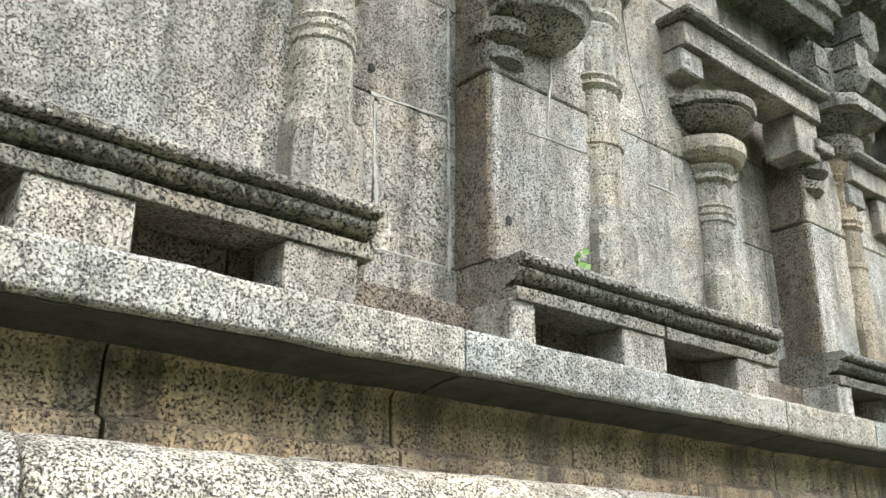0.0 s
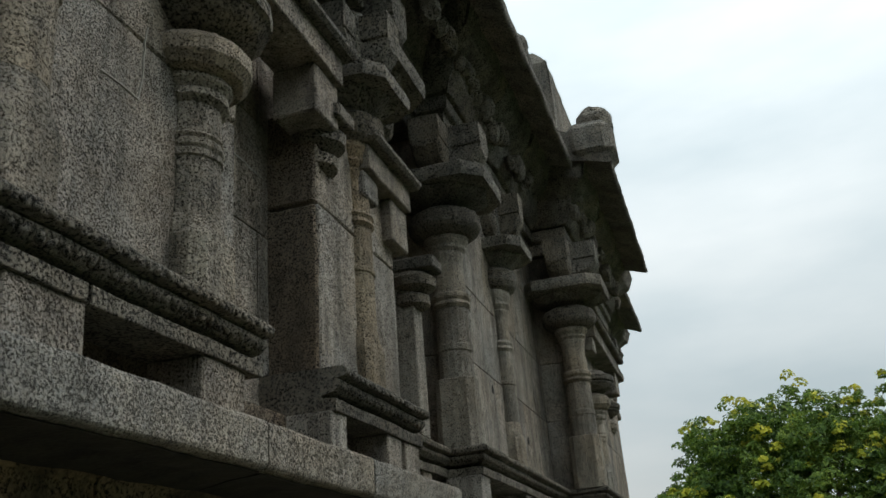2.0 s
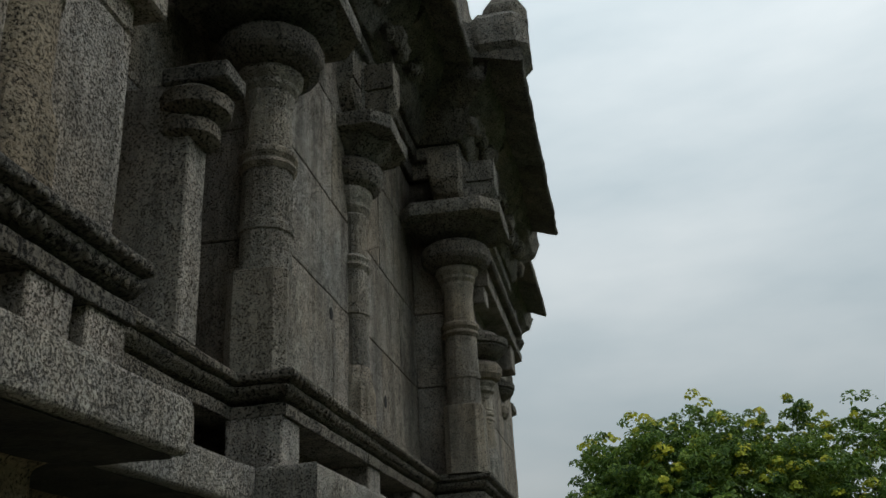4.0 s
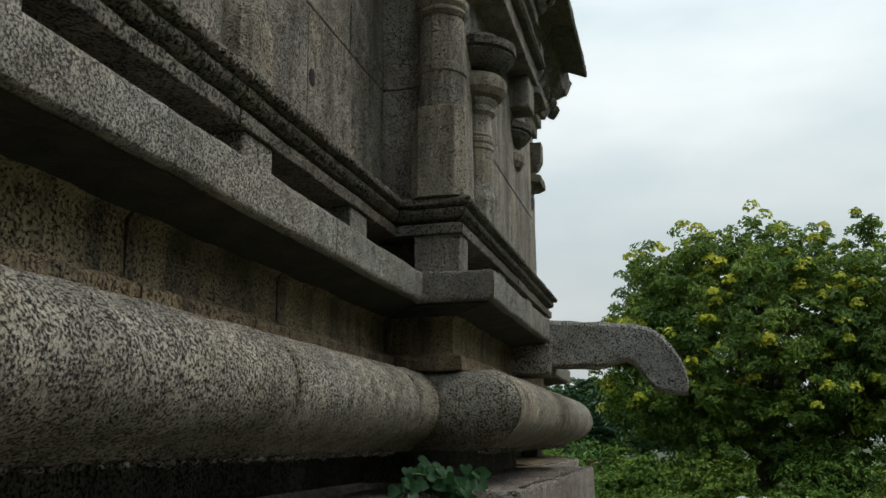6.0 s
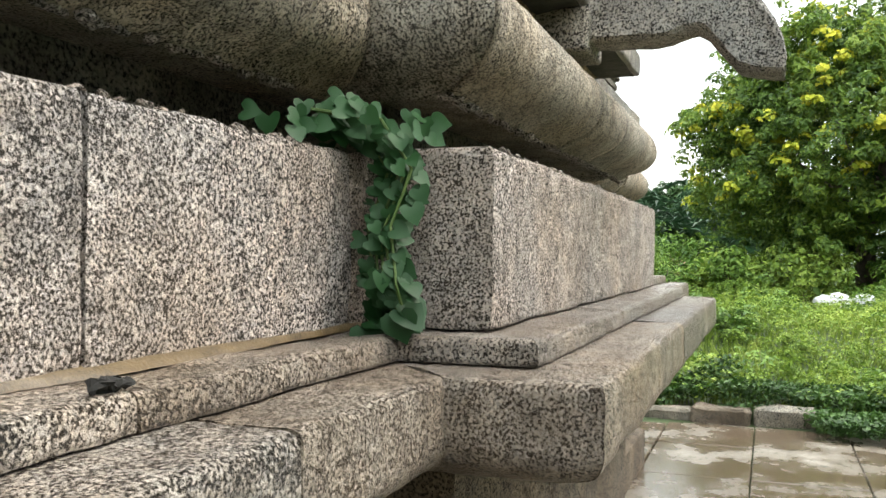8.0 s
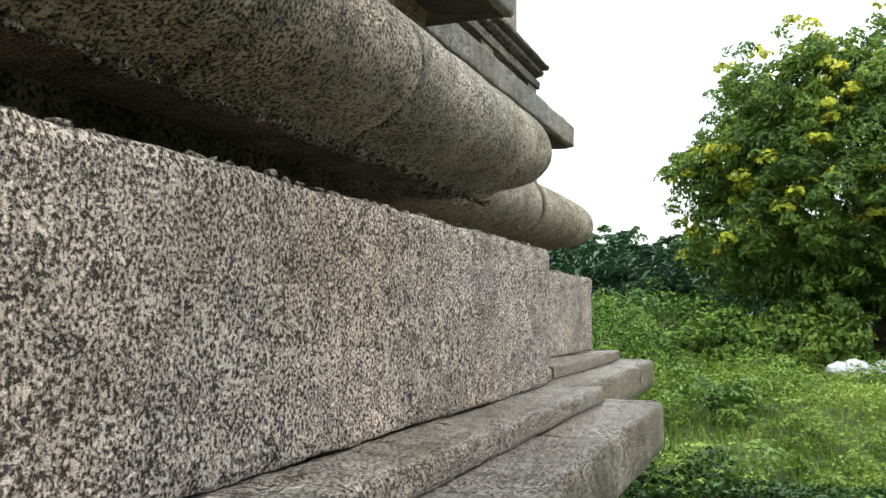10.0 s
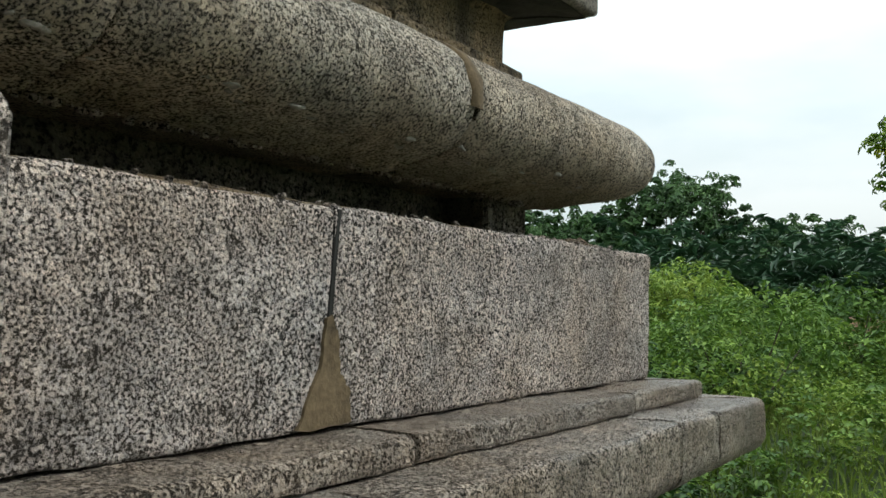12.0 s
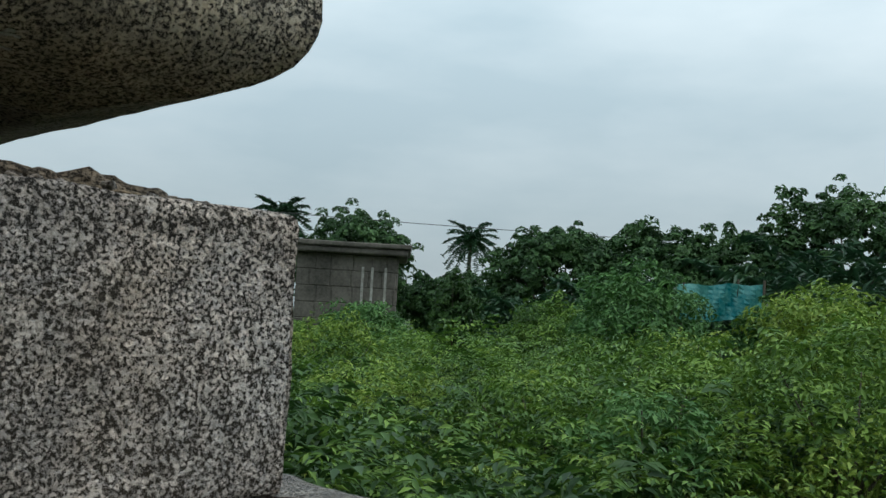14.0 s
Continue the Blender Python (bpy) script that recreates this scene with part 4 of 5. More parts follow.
def tree(x, y, radii, centre_h, label, leaf_mat, leaf=0.13, clumps=700, per=16, spread=0.16, seed=1, bloom=0, aspect=0.45, low=-0.55):
    gz = height(x, y)
    th = empty("tree", label, "tree", "", "trees round the field")
    rg = np.random.default_rng(seed)
    centre = np.array([x, y, gz + centre_h])
    radii = np.array(radii)
    bm = bmesh.new()
    limb(bm, (x, y, gz - 0.1), (x + 0.1, y, gz + centre_h * 0.6), 0.05 * radii[0] + 0.05, 0.035 * radii[0] + .03, 9)
    for k in range(9):
        a = k * 2.4
        e = centre + radii * np.array([math.cos(a) * .62, math.sin(a) * .62, 0.1 + 0.45 * (k % 3) / 2])
        limb(bm, (x + 0.08, y, gz + centre_h * (0.35 + 0.03 * k)), e, 0.025 * radii[0] + .015, 0.012)
    part("trunk", bm, M_BARK, th)
    c, n = crown_points(rg, clumps, centre, radii, per, spread, low)
    cr = leaves_mesh("crown", c, n, rg.uniform(0.6, 1.25, len(c)) * leaf, leaf_mat, aspect, seed)
    cr.parent = th
    cr["kind"] = "stuff"
    if bloom:
        c, n = crown_points(rg, bloom, centre + np.array([0, 0, 0.03]), radii * 1.04, 46, 0.075, -0.5)
        fl = leaves_mesh("blossom", c, n, rg.uniform(0.6, 1.2, len(c)) * 0.085, L_BLOOM, 0.8, seed + 5)
        fl.parent = th
        fl["kind"] = "stuff"
        fl["label"] = "yellow-green blossom clusters"
    return th


def shrub(x, y, r, h, mat, label, seed, leaf=0.07, clumps=120, per=14, aspect=0.5):
    gz = height(x, y)
    th = empty("shrub", label, "shrub", "", "field shrubs")
    rg = np.random.default_rng(seed)
    for k in range(5):
        a = k * 1.26 + seed
        bm = bmesh.new()
        limb(bm, (x, y, gz - 0.05), (x + math.cos(a) * r * .6, y + math.sin(a) * r * .6, gz + h * rg.uniform(.55, .9)), 0.014, 0.004, 5)
        part("stem", bm, M_BARK, th)
    c, n = crown_points(rg, clumps, np.array([x, y, gz + h * 0.5]), np.array([r, r, h * 0.5]), per, r * 0.11, -0.8)
    lf = leaves_mesh("foliage", c, n, rg.uniform(.6, 1.3, len(c)) * leaf, mat, aspect, seed)
    lf.parent = th
    lf["kind"] = "stuff"


# the flowering tree seen past the temple, and its neighbour
tree(22.2, -0.15, (2.7, 3.1, 2.45), 2.70, "rounded leafy tree with yellow-green blossom clusters", L_TREE, 0.105, 3400, 42, 0.088, 3, 320, 0.40, -0.95)
tree(23.4, -4.6, (2.8, 3.4, 2.9), 2.5, "broad green tree beside the flowering tree", L_TREE, 0.12, 2000, 36, 0.10, 8, 110, 0.42, -0.95)
rg0 = np.random.default_rng(77)


def herb_layer(name, label, box, count, hmax, leaf, mat, seed, aspect=0.5, keep=None, least=0.08):
    """Low plants: a layer of many leaves above the ground."""
    rg = np.random.default_rng(seed)
    x, y = rg.uniform(box[0], box[1], count), rg.uniform(box[2], box[3], count)
    if keep is not None:
        m = np.array([keep(a, b) for a, b in zip(x, y)])
        x, y = x[m], y[m]
    lump = np.array([noise.noise(Vector((a * 0.9, b * 0.9, seed))) + 0.5 * noise.noise(Vector((a * 2.7, b * 2.7, seed))) for a, b in zip(x, y)])
    gz = np.array([height(a, b) for a, b in zip(x, y)])
    hh = hmax * np.clip(0.45 + 1.6 * lump, least, 1.6)
    z = gz + hh * rg.uniform(0.25, 1.0, len(x)) ** 0.6
    n = rg.normal(size=(len(x), 3)) * 0.55 + np.array([0, 0, 1.0])
    ob = leaves_mesh(name, np.stack([x, y, z], 1), n, rg.uniform(0.6, 1.3, len(x)) * leaf, mat, aspect, seed)
    tagged(ob, label, "weeds", "", "stuff")


def grass_layer(name, label, box, count, h, mat, seed, keep=None):
    rg = np.random.default_rng(seed)
    x, y = rg.uniform(box[0], box[1], count), rg.uniform(box[2], box[3], count)
    if keep is not None:
        m = np.array([keep(a, b) for a, b in zip(x, y)])
        x, y = x[m], y[m]
    k = len(x)
    gz = np.array([height(a, b) for a, b in zip(x, y)])
    a = rg.uniform(0, 2 * math.pi, k)
    w, hh = 0.006, rg.uniform(0.5, 1.3, k) * h
    lean = rg.uniform(0.1, 0.6, k) * hh
    dx, dy = np.cos(a), np.sin(a)
    v = np.stack([np.stack([x - dy * w, y + dx * w, gz], 1), np.stack([x + dy * w, y - dx * w, gz], 1),
                  np.stack([x + dx * lean * .4 + dy * w * .8, y + dy * lean * .4 - dx * w * .8, gz + hh * .6], 1), np.stack([x + dx * lean, y + dy * lean, gz + hh], 1)], 1).reshape(-1, 3)
    idx = np.arange(k)[:, None] * 4
    f = np.concatenate([idx + np.array([[0, 1, 2]]), idx + np.array([[0, 2, 3]])], 1).reshape(-1, 3)
    me = bpy.data.meshes.new(name)
    me.from_pydata(v.tolist(), [], f.tolist())
    me.materials.append(mat)
    tagged(new(name, me), label, "grass", "", "stuff")


def bed_places(count, x0, x1, y0, y1, seed, keep):
    """Plant places thinned into drifts with bare gaps between them."""
    rg = np.random.default_rng(seed)
    out = []
    while len(out) < count:
        x, y = rg.uniform(x0, x1), rg.uniform(y0, y1)
        if keep(x, y) and noise.noise(Vector((x * 0.55, y * 0.55, seed))) + 0.25 * rg.normal() > -0.12:
            out.append((x, y))
    return out


def plant_bed(name, label, places, tall, leaflet, mat, seed, aspect=0.38, pairs=6):
    """Many plants, each a few stems carrying arching sprays of paired leaflets."""
    rg = np.random.default_rng(seed)
    cs, ns, ds, sz = [], [], [], []
    f = np.linspace(0.22, 1.0, pairs)
    for x, y in places:
        big = tall * (0.75 + 0.5 * noise.noise(Vector((x * 0.7, y * 0.7, 3.0)))) * rg.uniform(0.6, 1.25)
        gz = height(x, y)
        for k in range(int(rg.integers(13, 22))):
            a = rg.uniform(0, 2 * math.pi)
            top = big * rg.uniform(0.25, 1.0)
            span = big * rg.uniform(0.22, 0.42)
            rise, sag = rg.uniform(0.1, 0.9), rg.uniform(0.5, 1.1)
            bx, by = x + rg.normal() * big * 0.16, y + rg.normal() * big * 0.16
            out = np.array([math.cos(a), math.sin(a), 0.0])
            side = np.array([-math.sin(a), math.cos(a), 0.0])
            p = np.array([bx, by, gz + top]) + np.outer(f * span, out) + np.outer(span * (rise * f - sag * f * f), np.array([0, 0, 1.0]))
            ls = leaflet * (1.15 - 0.5 * f) * rg.uniform(0.8, 1.25)
            for sg in (1, -1):
                way = side * sg + out * 0.55 + np.array([0, 0, -0.18]) + rg.normal(size=(pairs, 3)) * 0.16
                cs.append(p + way * (ls * 0.5)[:, None])
                ns.append(np.array([0, 0, 1.0]) + out * 0.35 + rg.normal(size=(pairs, 3)) * 0.28)
                ds.append(way)
                sz.append(ls)
    ob = leaves_mesh(name, np.concatenate(cs), np.concatenate(ns), np.concatenate(sz), mat, aspect, seed, 0.15, np.concatenate(ds))
    tagged(ob, label, "weeds", "", "stuff")


field = lambda a, b: a > 13.6 or (b < -0.1 and a > 9.0) or (a > 12.9 and b > 3.0)
herb_layer("field_weeds", "dense low green weeds covering the field", (9.0, 26.0, -9.0, 6.0), 170000, 0.38, 0.046, L_WEED, 11, 0.5, field)
plant_bed("field_herbs", "waist-high leafy herbs with arching pinnate sprays", bed_places(500, 13.2, 21.0, 3.2, 14.5, 21, field), 0.95, 0.064, L_BUSH, 21)
plant_bed("field_herbs", "yellow-green feathery herbs with small leaflets", bed_places(240, 13.0, 20.5, 3.0, 14.0, 22, field), 0.80, 0.046, L_WEED, 22, 0.32, 9)
plant_bed("field_herbs", "dark green broad-leaved herbs in the overgrown field", bed_places(420, 13.0, 20.0, 3.0, 14.0, 23, field), 0.75, 0.085, L_CREEP, 23, 0.45, 4)
plant_bed("field_herbs", "tall leafy herbs farther across the field", bed_places(420, 18.5, 27.0, 2.5, 20.0, 24, field), 0.92, 0.10, L_BUSH, 24, 0.4, 5)
plant_bed("field_herbs", "tall dark herbs with long drooping leaflets beside the plinth corner", bed_places(26, 13.1, 14.8, 3.4, 5.6, 27, field), 1.0, 0.115, L_CREEP, 27, 0.34, 5)
plant_bed("meadow_herbs", "low leafy herbs scattered in the grass", bed_places(420, 13.8, 20.5, -6.0, 3.2, 25, field), 0.34, 0.045, L_WEED, 25)
plant_bed("meadow_herbs", "dark low herbs scattered in the grass", bed_places(160, 13.8, 20.5, -6.0, 3.2, 26, field), 0.46, 0.060, L_BUSH, 26, 0.5, 4)
herb_layer("field_weeds", "low green weeds under the taller herbs", (12.9, 24.0, 3.0, 20.0), 60000, 0.26, 0.055, L_CREEP, 12, 0.4, field)
herb_layer("field_weeds", "distant weeds across the field", (20.0, 45.0, -12.0, 45.0), 30000, 0.36, 0.18, L_BUSH, 13, 0.5)
grass_layer("field_grass", "tall green grass in the field", (11.0, 22.0, -8.0, 6.0), 50000, 0.16, L_GRASS, 14, field)
herb_layer("kerb_weeds", "dark creeping weeds spilling over the kerb", (12.9, 14.05, -3.0, 3.4), 32000, 0.34, 0.05, L_CREEP, 15, 0.6, lambda a, b: a > 13.56 + 0.40 * noise.noise(Vector((b * 1.7, 0, 1))) or (b < 1.05 + 0.35 * noise.noise(Vector((a * 4, b * 4, 3))) and a > 12.85 + 0.3 * noise.noise(Vector((b * 3, 0, 5)))), 0.55)
herb_layer("edge_weeds", "dark creeping weeds along the paving edge", (8.0, 13.6, -1.6, 0.5), 14000, 0.20, 0.045, L_CREEP, 16, 0.6, lambda a, b: b < 0.12 + 0.25 * noise.noise(Vector((a * 1.5, 0, 9))))
# shrubs under the tree
for k, (x, y, r, h) in enumerate(((20.6, 0.9, .8, 1.0), (20.8, -0.8, .8, 1.0), (20.4, -2.4, .9, .9), (20.6, -3.9, .9, 1.1), (20.5, 2.0, .7, .9), (20.9, 3.0, 1.0, 1.3), (19.0, -5.2, .8, .9), (19.6, 1.9, .3, .95))):
    shrub(x, y, r, h, L_BUSH if k % 2 else L_WEED, "leafy field shrub with mixed green foliage", 30 + k, 0.09, 150, 22)
# shrubs beyond the end of the temple
for k in range(34):
    a = 0.05 + 0.95 * rg0.random()
    d = 3.6 + 13.0 * rg0.random() ** 1.2
    x, y = 12.0 + d * math.sin(a * 1.45), 2.6 + d * math.cos(a * 1.45)
    if y < 3.4 and x < 14.5:
        continue
    shrub(x, y, 0.40 + 0.5 * rg0.random(), 0.58 + 0.62 * rg0.random(), (L_BUSH, L_WEED, L_BUSH, L_FERN)[k % 4], "bushy green shrub in the overgrown field", 60 + k, 0.062, 110, 26, 0.38)
for x, y, r, h, mat, label in ((21.3, 7.45, 0.95, 1.95, L_FERN, "tall feathery pale green shrub"), (22.1, 11.4, 0.45, 1.85, L_CREEP, "narrow dark green sapling in the field"),
                               (22.4, 14.0, 0.85, 1.3, L_FERN, "broad bush before the old masonry building"), (21.9, 5.3, 1.0, 1.75, L_WEED, "bright green dense bush by the tarpaulin"), (21.9, 6.15, 0.38, 1.5, L_FERN, "slender pale green shrub by the tarpaulin"), (24.0, 10.9, 0.9, 1.5, L_BUSH, "bushy green shrub in the overgrown field")):
    shrub(x, y, r, h, mat, label, int(x * 10), 0.095, 300, 24, 0.35)
# unseen trees added across the path from the temple, to block low skylight
for k, (x, y) in enumerate(((-9, -9), (-4, -10), (1, -9.5), (6, -10.5), (11, -10), (-13, -4), (-13, 2))):
    tree(x, y, (3.4, 3.4, 3.6), 4.2, "unseen tall dense green tree added to block low sky from the temple wall", L_FAR, 0.34, 420, 18, 0.3, 200 + k, 0, 0.5, -0.95)
# far trees
FAR = ((33.6, 17.9, 2.2, 3.1), (35.0, 15.5, 2.2, 3.2), (36.2, 13.2, 2.3, 3.1), (37.4, 10.8, 2.5, 4.2), (39.5, 7.5, 2.6, 3.1), (41, 4, 2.6, 2.8), (30.9, 24.2, 2.1, 3.3), (34.5, 23.0, 1.9, 1.9), (44, 0.5, 2.8, 2.6), (20, 38, 2.4, 3.0), (16, 41, 2.2, 3.0))
for k, (x, y, r, h) in enumerate(FAR):
    tree(x, y, (r, r * 1.1, h * 0.62), h * 0.72, "dark green tree at the far edge of the field", L_FAR, 0.17, 760, 36, 0.115, 100 + k, 0, 0.5, -0.9)


def palm(x, y, h, seed, spread=1.9, label="coconut palm above the far trees"):
    gz = height(x, y)
    th = empty("palm_tree", label, "palm tree", "", "palm trees")
    bm = bmesh.new()
    for k in range(5):
        limb(bm, (x + .05 * k, y, gz + h * k / 5), (x + .05 * (k + 1), y, gz + h * (k + 1) / 5), 0.16 - .012 * k, 0.15 - .012 * k, 8)
    part("trunk", bm, M_BARK, th)
    rg = np.random.default_rng(seed)
    cs, ns = [], []
    for k in range(34):
        a, up = k * 2.4, 1.45 - 2.5 * (k / 34)
        for j in range(40):
            f = (j + 1) / 40
            px = f * spread * (0.75 + 0.25 * math.cos(up))
            pz = up * f * spread * 0.8 - 0.75 * f * f * spread * 0.7
            side = (-1) ** j * 0.12 * spread * 0.6 * (1 - 0.5 * f)
            cs.append((x + .3 + math.cos(a) * px - math.sin(a) * side, y + math.sin(a) * px + math.cos(a) * side, gz + h + pz - abs(side) * .5))
            ns.append((rg.normal() * .4, rg.normal() * .4, 1))
    ob = leaves_mesh("fronds", np.array(cs), np.array(ns), np.full(len(cs), 0.46), L_PALM, 0.2, seed)
    ob.parent = th
    ob["kind"] = "stuff"


palm(55.5, 41.5, 6.2, 5, 1.9)
palm(37.2, 37.6, 5.5, 6, 1.5)


for k, (x, y, hh, sp) in enumerate(((27.0, 8.5, 1.3, 1.9), (29.5, 6.6, 1.6, 2.2), (26.0, 11.0, 1.0, 1.6), (31.0, 9.0, 1.9, 2.3), (30.5, 3.6, 1.4, 2.0), (33.0, 5.6, 2.0, 2.4), (27.5, 14.5, 0.9, 1.5))):
    palm(x, y, hh, 40 + k, sp, "low bushy palm with drooping fronds at the field edge")


def vine():
    """Creeper hanging from the torus down the joint by the projecting bay."""
    th = empty("creeper_vine", "green heart-leaved creeper hanging down the stone joint", "creeper")
    rg = np.random.default_rng(9)
    anchors = []
    for k in range(5):
        x, y = 7.30 - 0.012 * k, 2.055 - 0.016 * k
        pts = [Vector((x - .05, 2.12, 1.60)), Vector((x, y + .02, 1.585)), Vector((x + .02, y - .03, 1.50)), Vector((x, y, 1.40)), Vector((x - .02, y - .02, 1.30)), Vector((x, y - .03, 1.235))]
        bm = bmesh.new()
        for a, b in zip(pts, pts[1:]):
            limb(bm, a, b, 0.003, 0.0025, 5)
            anchors += [a.lerp(b, f) for f in (0.1, 0.35, 0.6, 0.85)]
        part("stem", bm, M_STEM, th)
    for k in range(16):
        anchors.append(Vector((6.98 + 0.34 * rg.random() ** 0.7, 2.075 + .05 * rg.random(), 1.565 + .03 * rg.random())))
    for k in range(9):
        anchors.append(Vector((7.29 + 0.12 * rg.random(), 1.95 + .12 * rg.random(), 1.562 + .025 * rg.random())))
    for p in anchors:
        for r in range(2 if p.x > 7.2 else 1):
            c = p + Vector(rg.normal(size=3) * 0.016)
            if c.x > 7.33 and c.z < 1.56:
                c.x = 7.32
            s = 0.014 + 0.010 * rg.random()
            if c.z < 1.262:
                s = 0.034
            leaf(c, Vector((-0.9 + .4 * rg.normal(), -0.75 + .35 * rg.normal(), 0.45 + .3 * rg.normal())), s, rg.random() * 6.28, th)


def leaf(c, nrm, s, spin, parent, mat=None):
    """A heart-shaped, gently folded leaf."""
    bm = bmesh.new()
    half = [(0, -.15), (.42, -.5), (.85, -.35), (.95, .1), (.7, .6), (.3, 1.0), (0, 1.35)]
    q = nrm.to_track_quat("Z", "Y") @ Matrix.Rotation(spin * 0.25 + math.pi, 3, "Z").to_quaternion()
    mid = [bm.verts.new(c + q @ (Vector((0, y, 0.0)) * s)) for y in (-.15, .2, .6, 1.0, 1.35)]
    for sg in (1, -1):
        e = [bm.verts.new(c + q @ (Vector((sg * x, y, 0.22 * x * x + .05 * math.sin(y * 5))) * s)) for x, y in half[1:-1]]
        f = [(mid[0], e[0], e[1]), (mid[0], e[1], e[2], mid[1]), (mid[1], e[2], e[3], mid[2]), (mid[2], e[3], e[4], mid[3]), (mid[3], e[4], mid[4])]
        for vs in f:
            bm.faces.new(vs if sg > 0 else vs[::-1])
    part("leaf", bm, mat or L_VINE, parent, smooth=True)


vine()


def sprig(x, y, z, s, seed):
    th = empty("wall_sprig", "small green weed growing from the wall moulding", "weed", "", "wall weeds")
    rg = np.random.default_rng(seed)
    bm = bmesh.new()
    limb(bm, (x, y, z), (x, y - .01, z + s * .8), 0.002, 0.001, 4)
    part("stem", bm, M_STEM, th)
    for k in range(9):
        leaf(Vector((x, y - .01, z + s * (.2 + .1 * k))) + Vector(rg.normal(size=3) * s * .14), Vector((rg.normal(), -1.0, .6)), s * .26, rg.random() * 6, th, L_BUSH)


sprig(2.79, 2.225, 2.438, 0.045, 3)


# ---- details on the temple ----
def patch_on_wall(outline, y, mat, label):
    """A thin ragged mortar fill flush with a wall face."""
    bm = bmesh.new()
    dense = []
    for (x0, z0), (x1, z1) in zip(outline, outline[1:] + outline[:1]):
        for j in range(5):
            f = j / 5
            x, z = x0 + (x1 - x0) * f, z0 + (z1 - z0) * f
            dense.append((x + 0.006 * noise.noise(Vector((x * 60, z * 60, 0))), z + 0.006 * noise.noise(Vector((x * 60, z * 60, 4)))))
    f0 = [bm.verts.new((x, y - 0.004, z)) for x, z in dense]
    f1 = [bm.verts.new((x, y + 0.01, z)) for x, z in dense]
    bm.faces.new(f0)
    for j in range(len(dense)):
        bm.faces.new((f0[j], f1[j], f1[(j + 1) % len(dense)], f0[(j + 1) % len(dense)]))
    bmesh.ops.recalc_face_normals(bm, faces=bm.faces)
    return part("mortar_patch", bm, mat, jag, label)


bm_j = block(10.443, 10.455, YF - 0.002, YF + 0.05, 1.25, 1.545, 0.03, 0.005, 0.002)
for v in bm_j.verts:
    v.co.x += (v.co.z - 1.30) * 0.10 - 0.004
part("joint_fill", bm_j, M_DARK, jag, "dark open joint packed with dirt")
patch_on_wall([(10.385, 1.222), (10.505, 1.222), (10.50, 1.27), (10.475, 1.30), (10.472, 1.345), (10.455, 1.385), (10.442, 1.38), (10.436, 1.32), (10.405, 1.26)], YF - 0.002, M_PLASTER, "brown mortar patch filling a broken joint")


def mortar_line(pts, y, w, mat=None, parent=None):
    """A ragged line of pointing proud of the wall face."""
    bm = bmesh.new()
    dense = []
    for (x0, z0), (x1, z1) in zip(pts, pts[1:]):
        m = max(2, int(math.hypot(x1 - x0, z1 - z0) / 0.02))
        dense += [(x0 + (x1 - x0) * j / m, z0 + (z1 - z0) * j / m) for j in range(m)]
    dense.append(pts[-1])
    prev = None
    for j, (x, z) in enumerate(dense):
        a, b = dense[max(0, j - 1)], dense[min(len(dense) - 1, j + 1)]
        L = math.hypot(b[0] - a[0], b[1] - a[1]) or 1
        nx, nz = -(b[1] - a[1]) / L, (b[0] - a[0]) / L
        x, z = x + 0.006 * noise.noise(Vector((x * 15, z * 15, 2))), z + 0.006 * noise.noise(Vector((x * 15, z * 15, 7)))
        u, v = (w * 0.8 * (0.25 + 1.5 * abs(noise.noise(Vector((x * 45, z * 45, s))))) for s in (0.0, 5.0))
        row = [bm.verts.new((x + nx * u, y + .003, z + nz * u)), bm.verts.new((x + nx * u * .7, y - .0008, z + nz * u * .5)), bm.verts.new((x - nx * v * .7, y - .0008, z - nz * v * .7)), bm.verts.new((x - nx * v, y + .003, z - nz * v))]
        if prev:
            for i in range(3):
                bm.faces.new((prev[i], prev[i + 1], row[i + 1], row[i]))
        prev = row
    bmesh.ops.recalc_face_normals(bm, faces=bm.faces)
    part("mortar_line", bm, mat or M_MORTAR, parent or core, "pale lime mortar pointing")


RY = YA + 0.3595
mortar_line([(2.305, 2.84), (2.318, 2.51)], RY, 0.014)
mortar_line([(2.29, 2.86), (2.42, 2.867), (2.555, 2.875)], RY, 0.015)
mortar_line([(2.545, 3.30), (2.55, 2.87), (2.556, 2.50), (2.560, 2.21)], RY, 0.011)
mortar_line([(2.19, 2.445), (2.36, 2.45), (2.545, 2.447)], RY, 0.007)
mortar_line([(2.175, 3.20), (2.20, 2.98), (2.185, 2.86)], RY, 0.007)
mortar_line([(3.78, 2.46), (3.95, 2.455), (4.15, 2.45)], RY, 0.006)
mortar_line([(3.80, 3.05), (3.97, 3.05), (4.14, 3.04)], RY, 0.007)
mortar_line([(3.16, 3.45), (3.19, 3.20), (3.25, 3.06)], 2.303, 0.006)
mortar_line([(2.825, 3.17), (2.788, 2.85)], 2.303, 0.008)
mortar_line([(2.70, 2.835), (2.788, 2.842), (2.95, 2.845)], 2.303, 0.005)
mortar_line([(3.37, 3.02), (3.355, 2.835), (3.235, 2.832)], 2.303, 0.006)
mortar_line([(1.99, 1.912), (2.30, 1.908), (2.56, 1.910)], 2.226, 0.004, None, kantha)

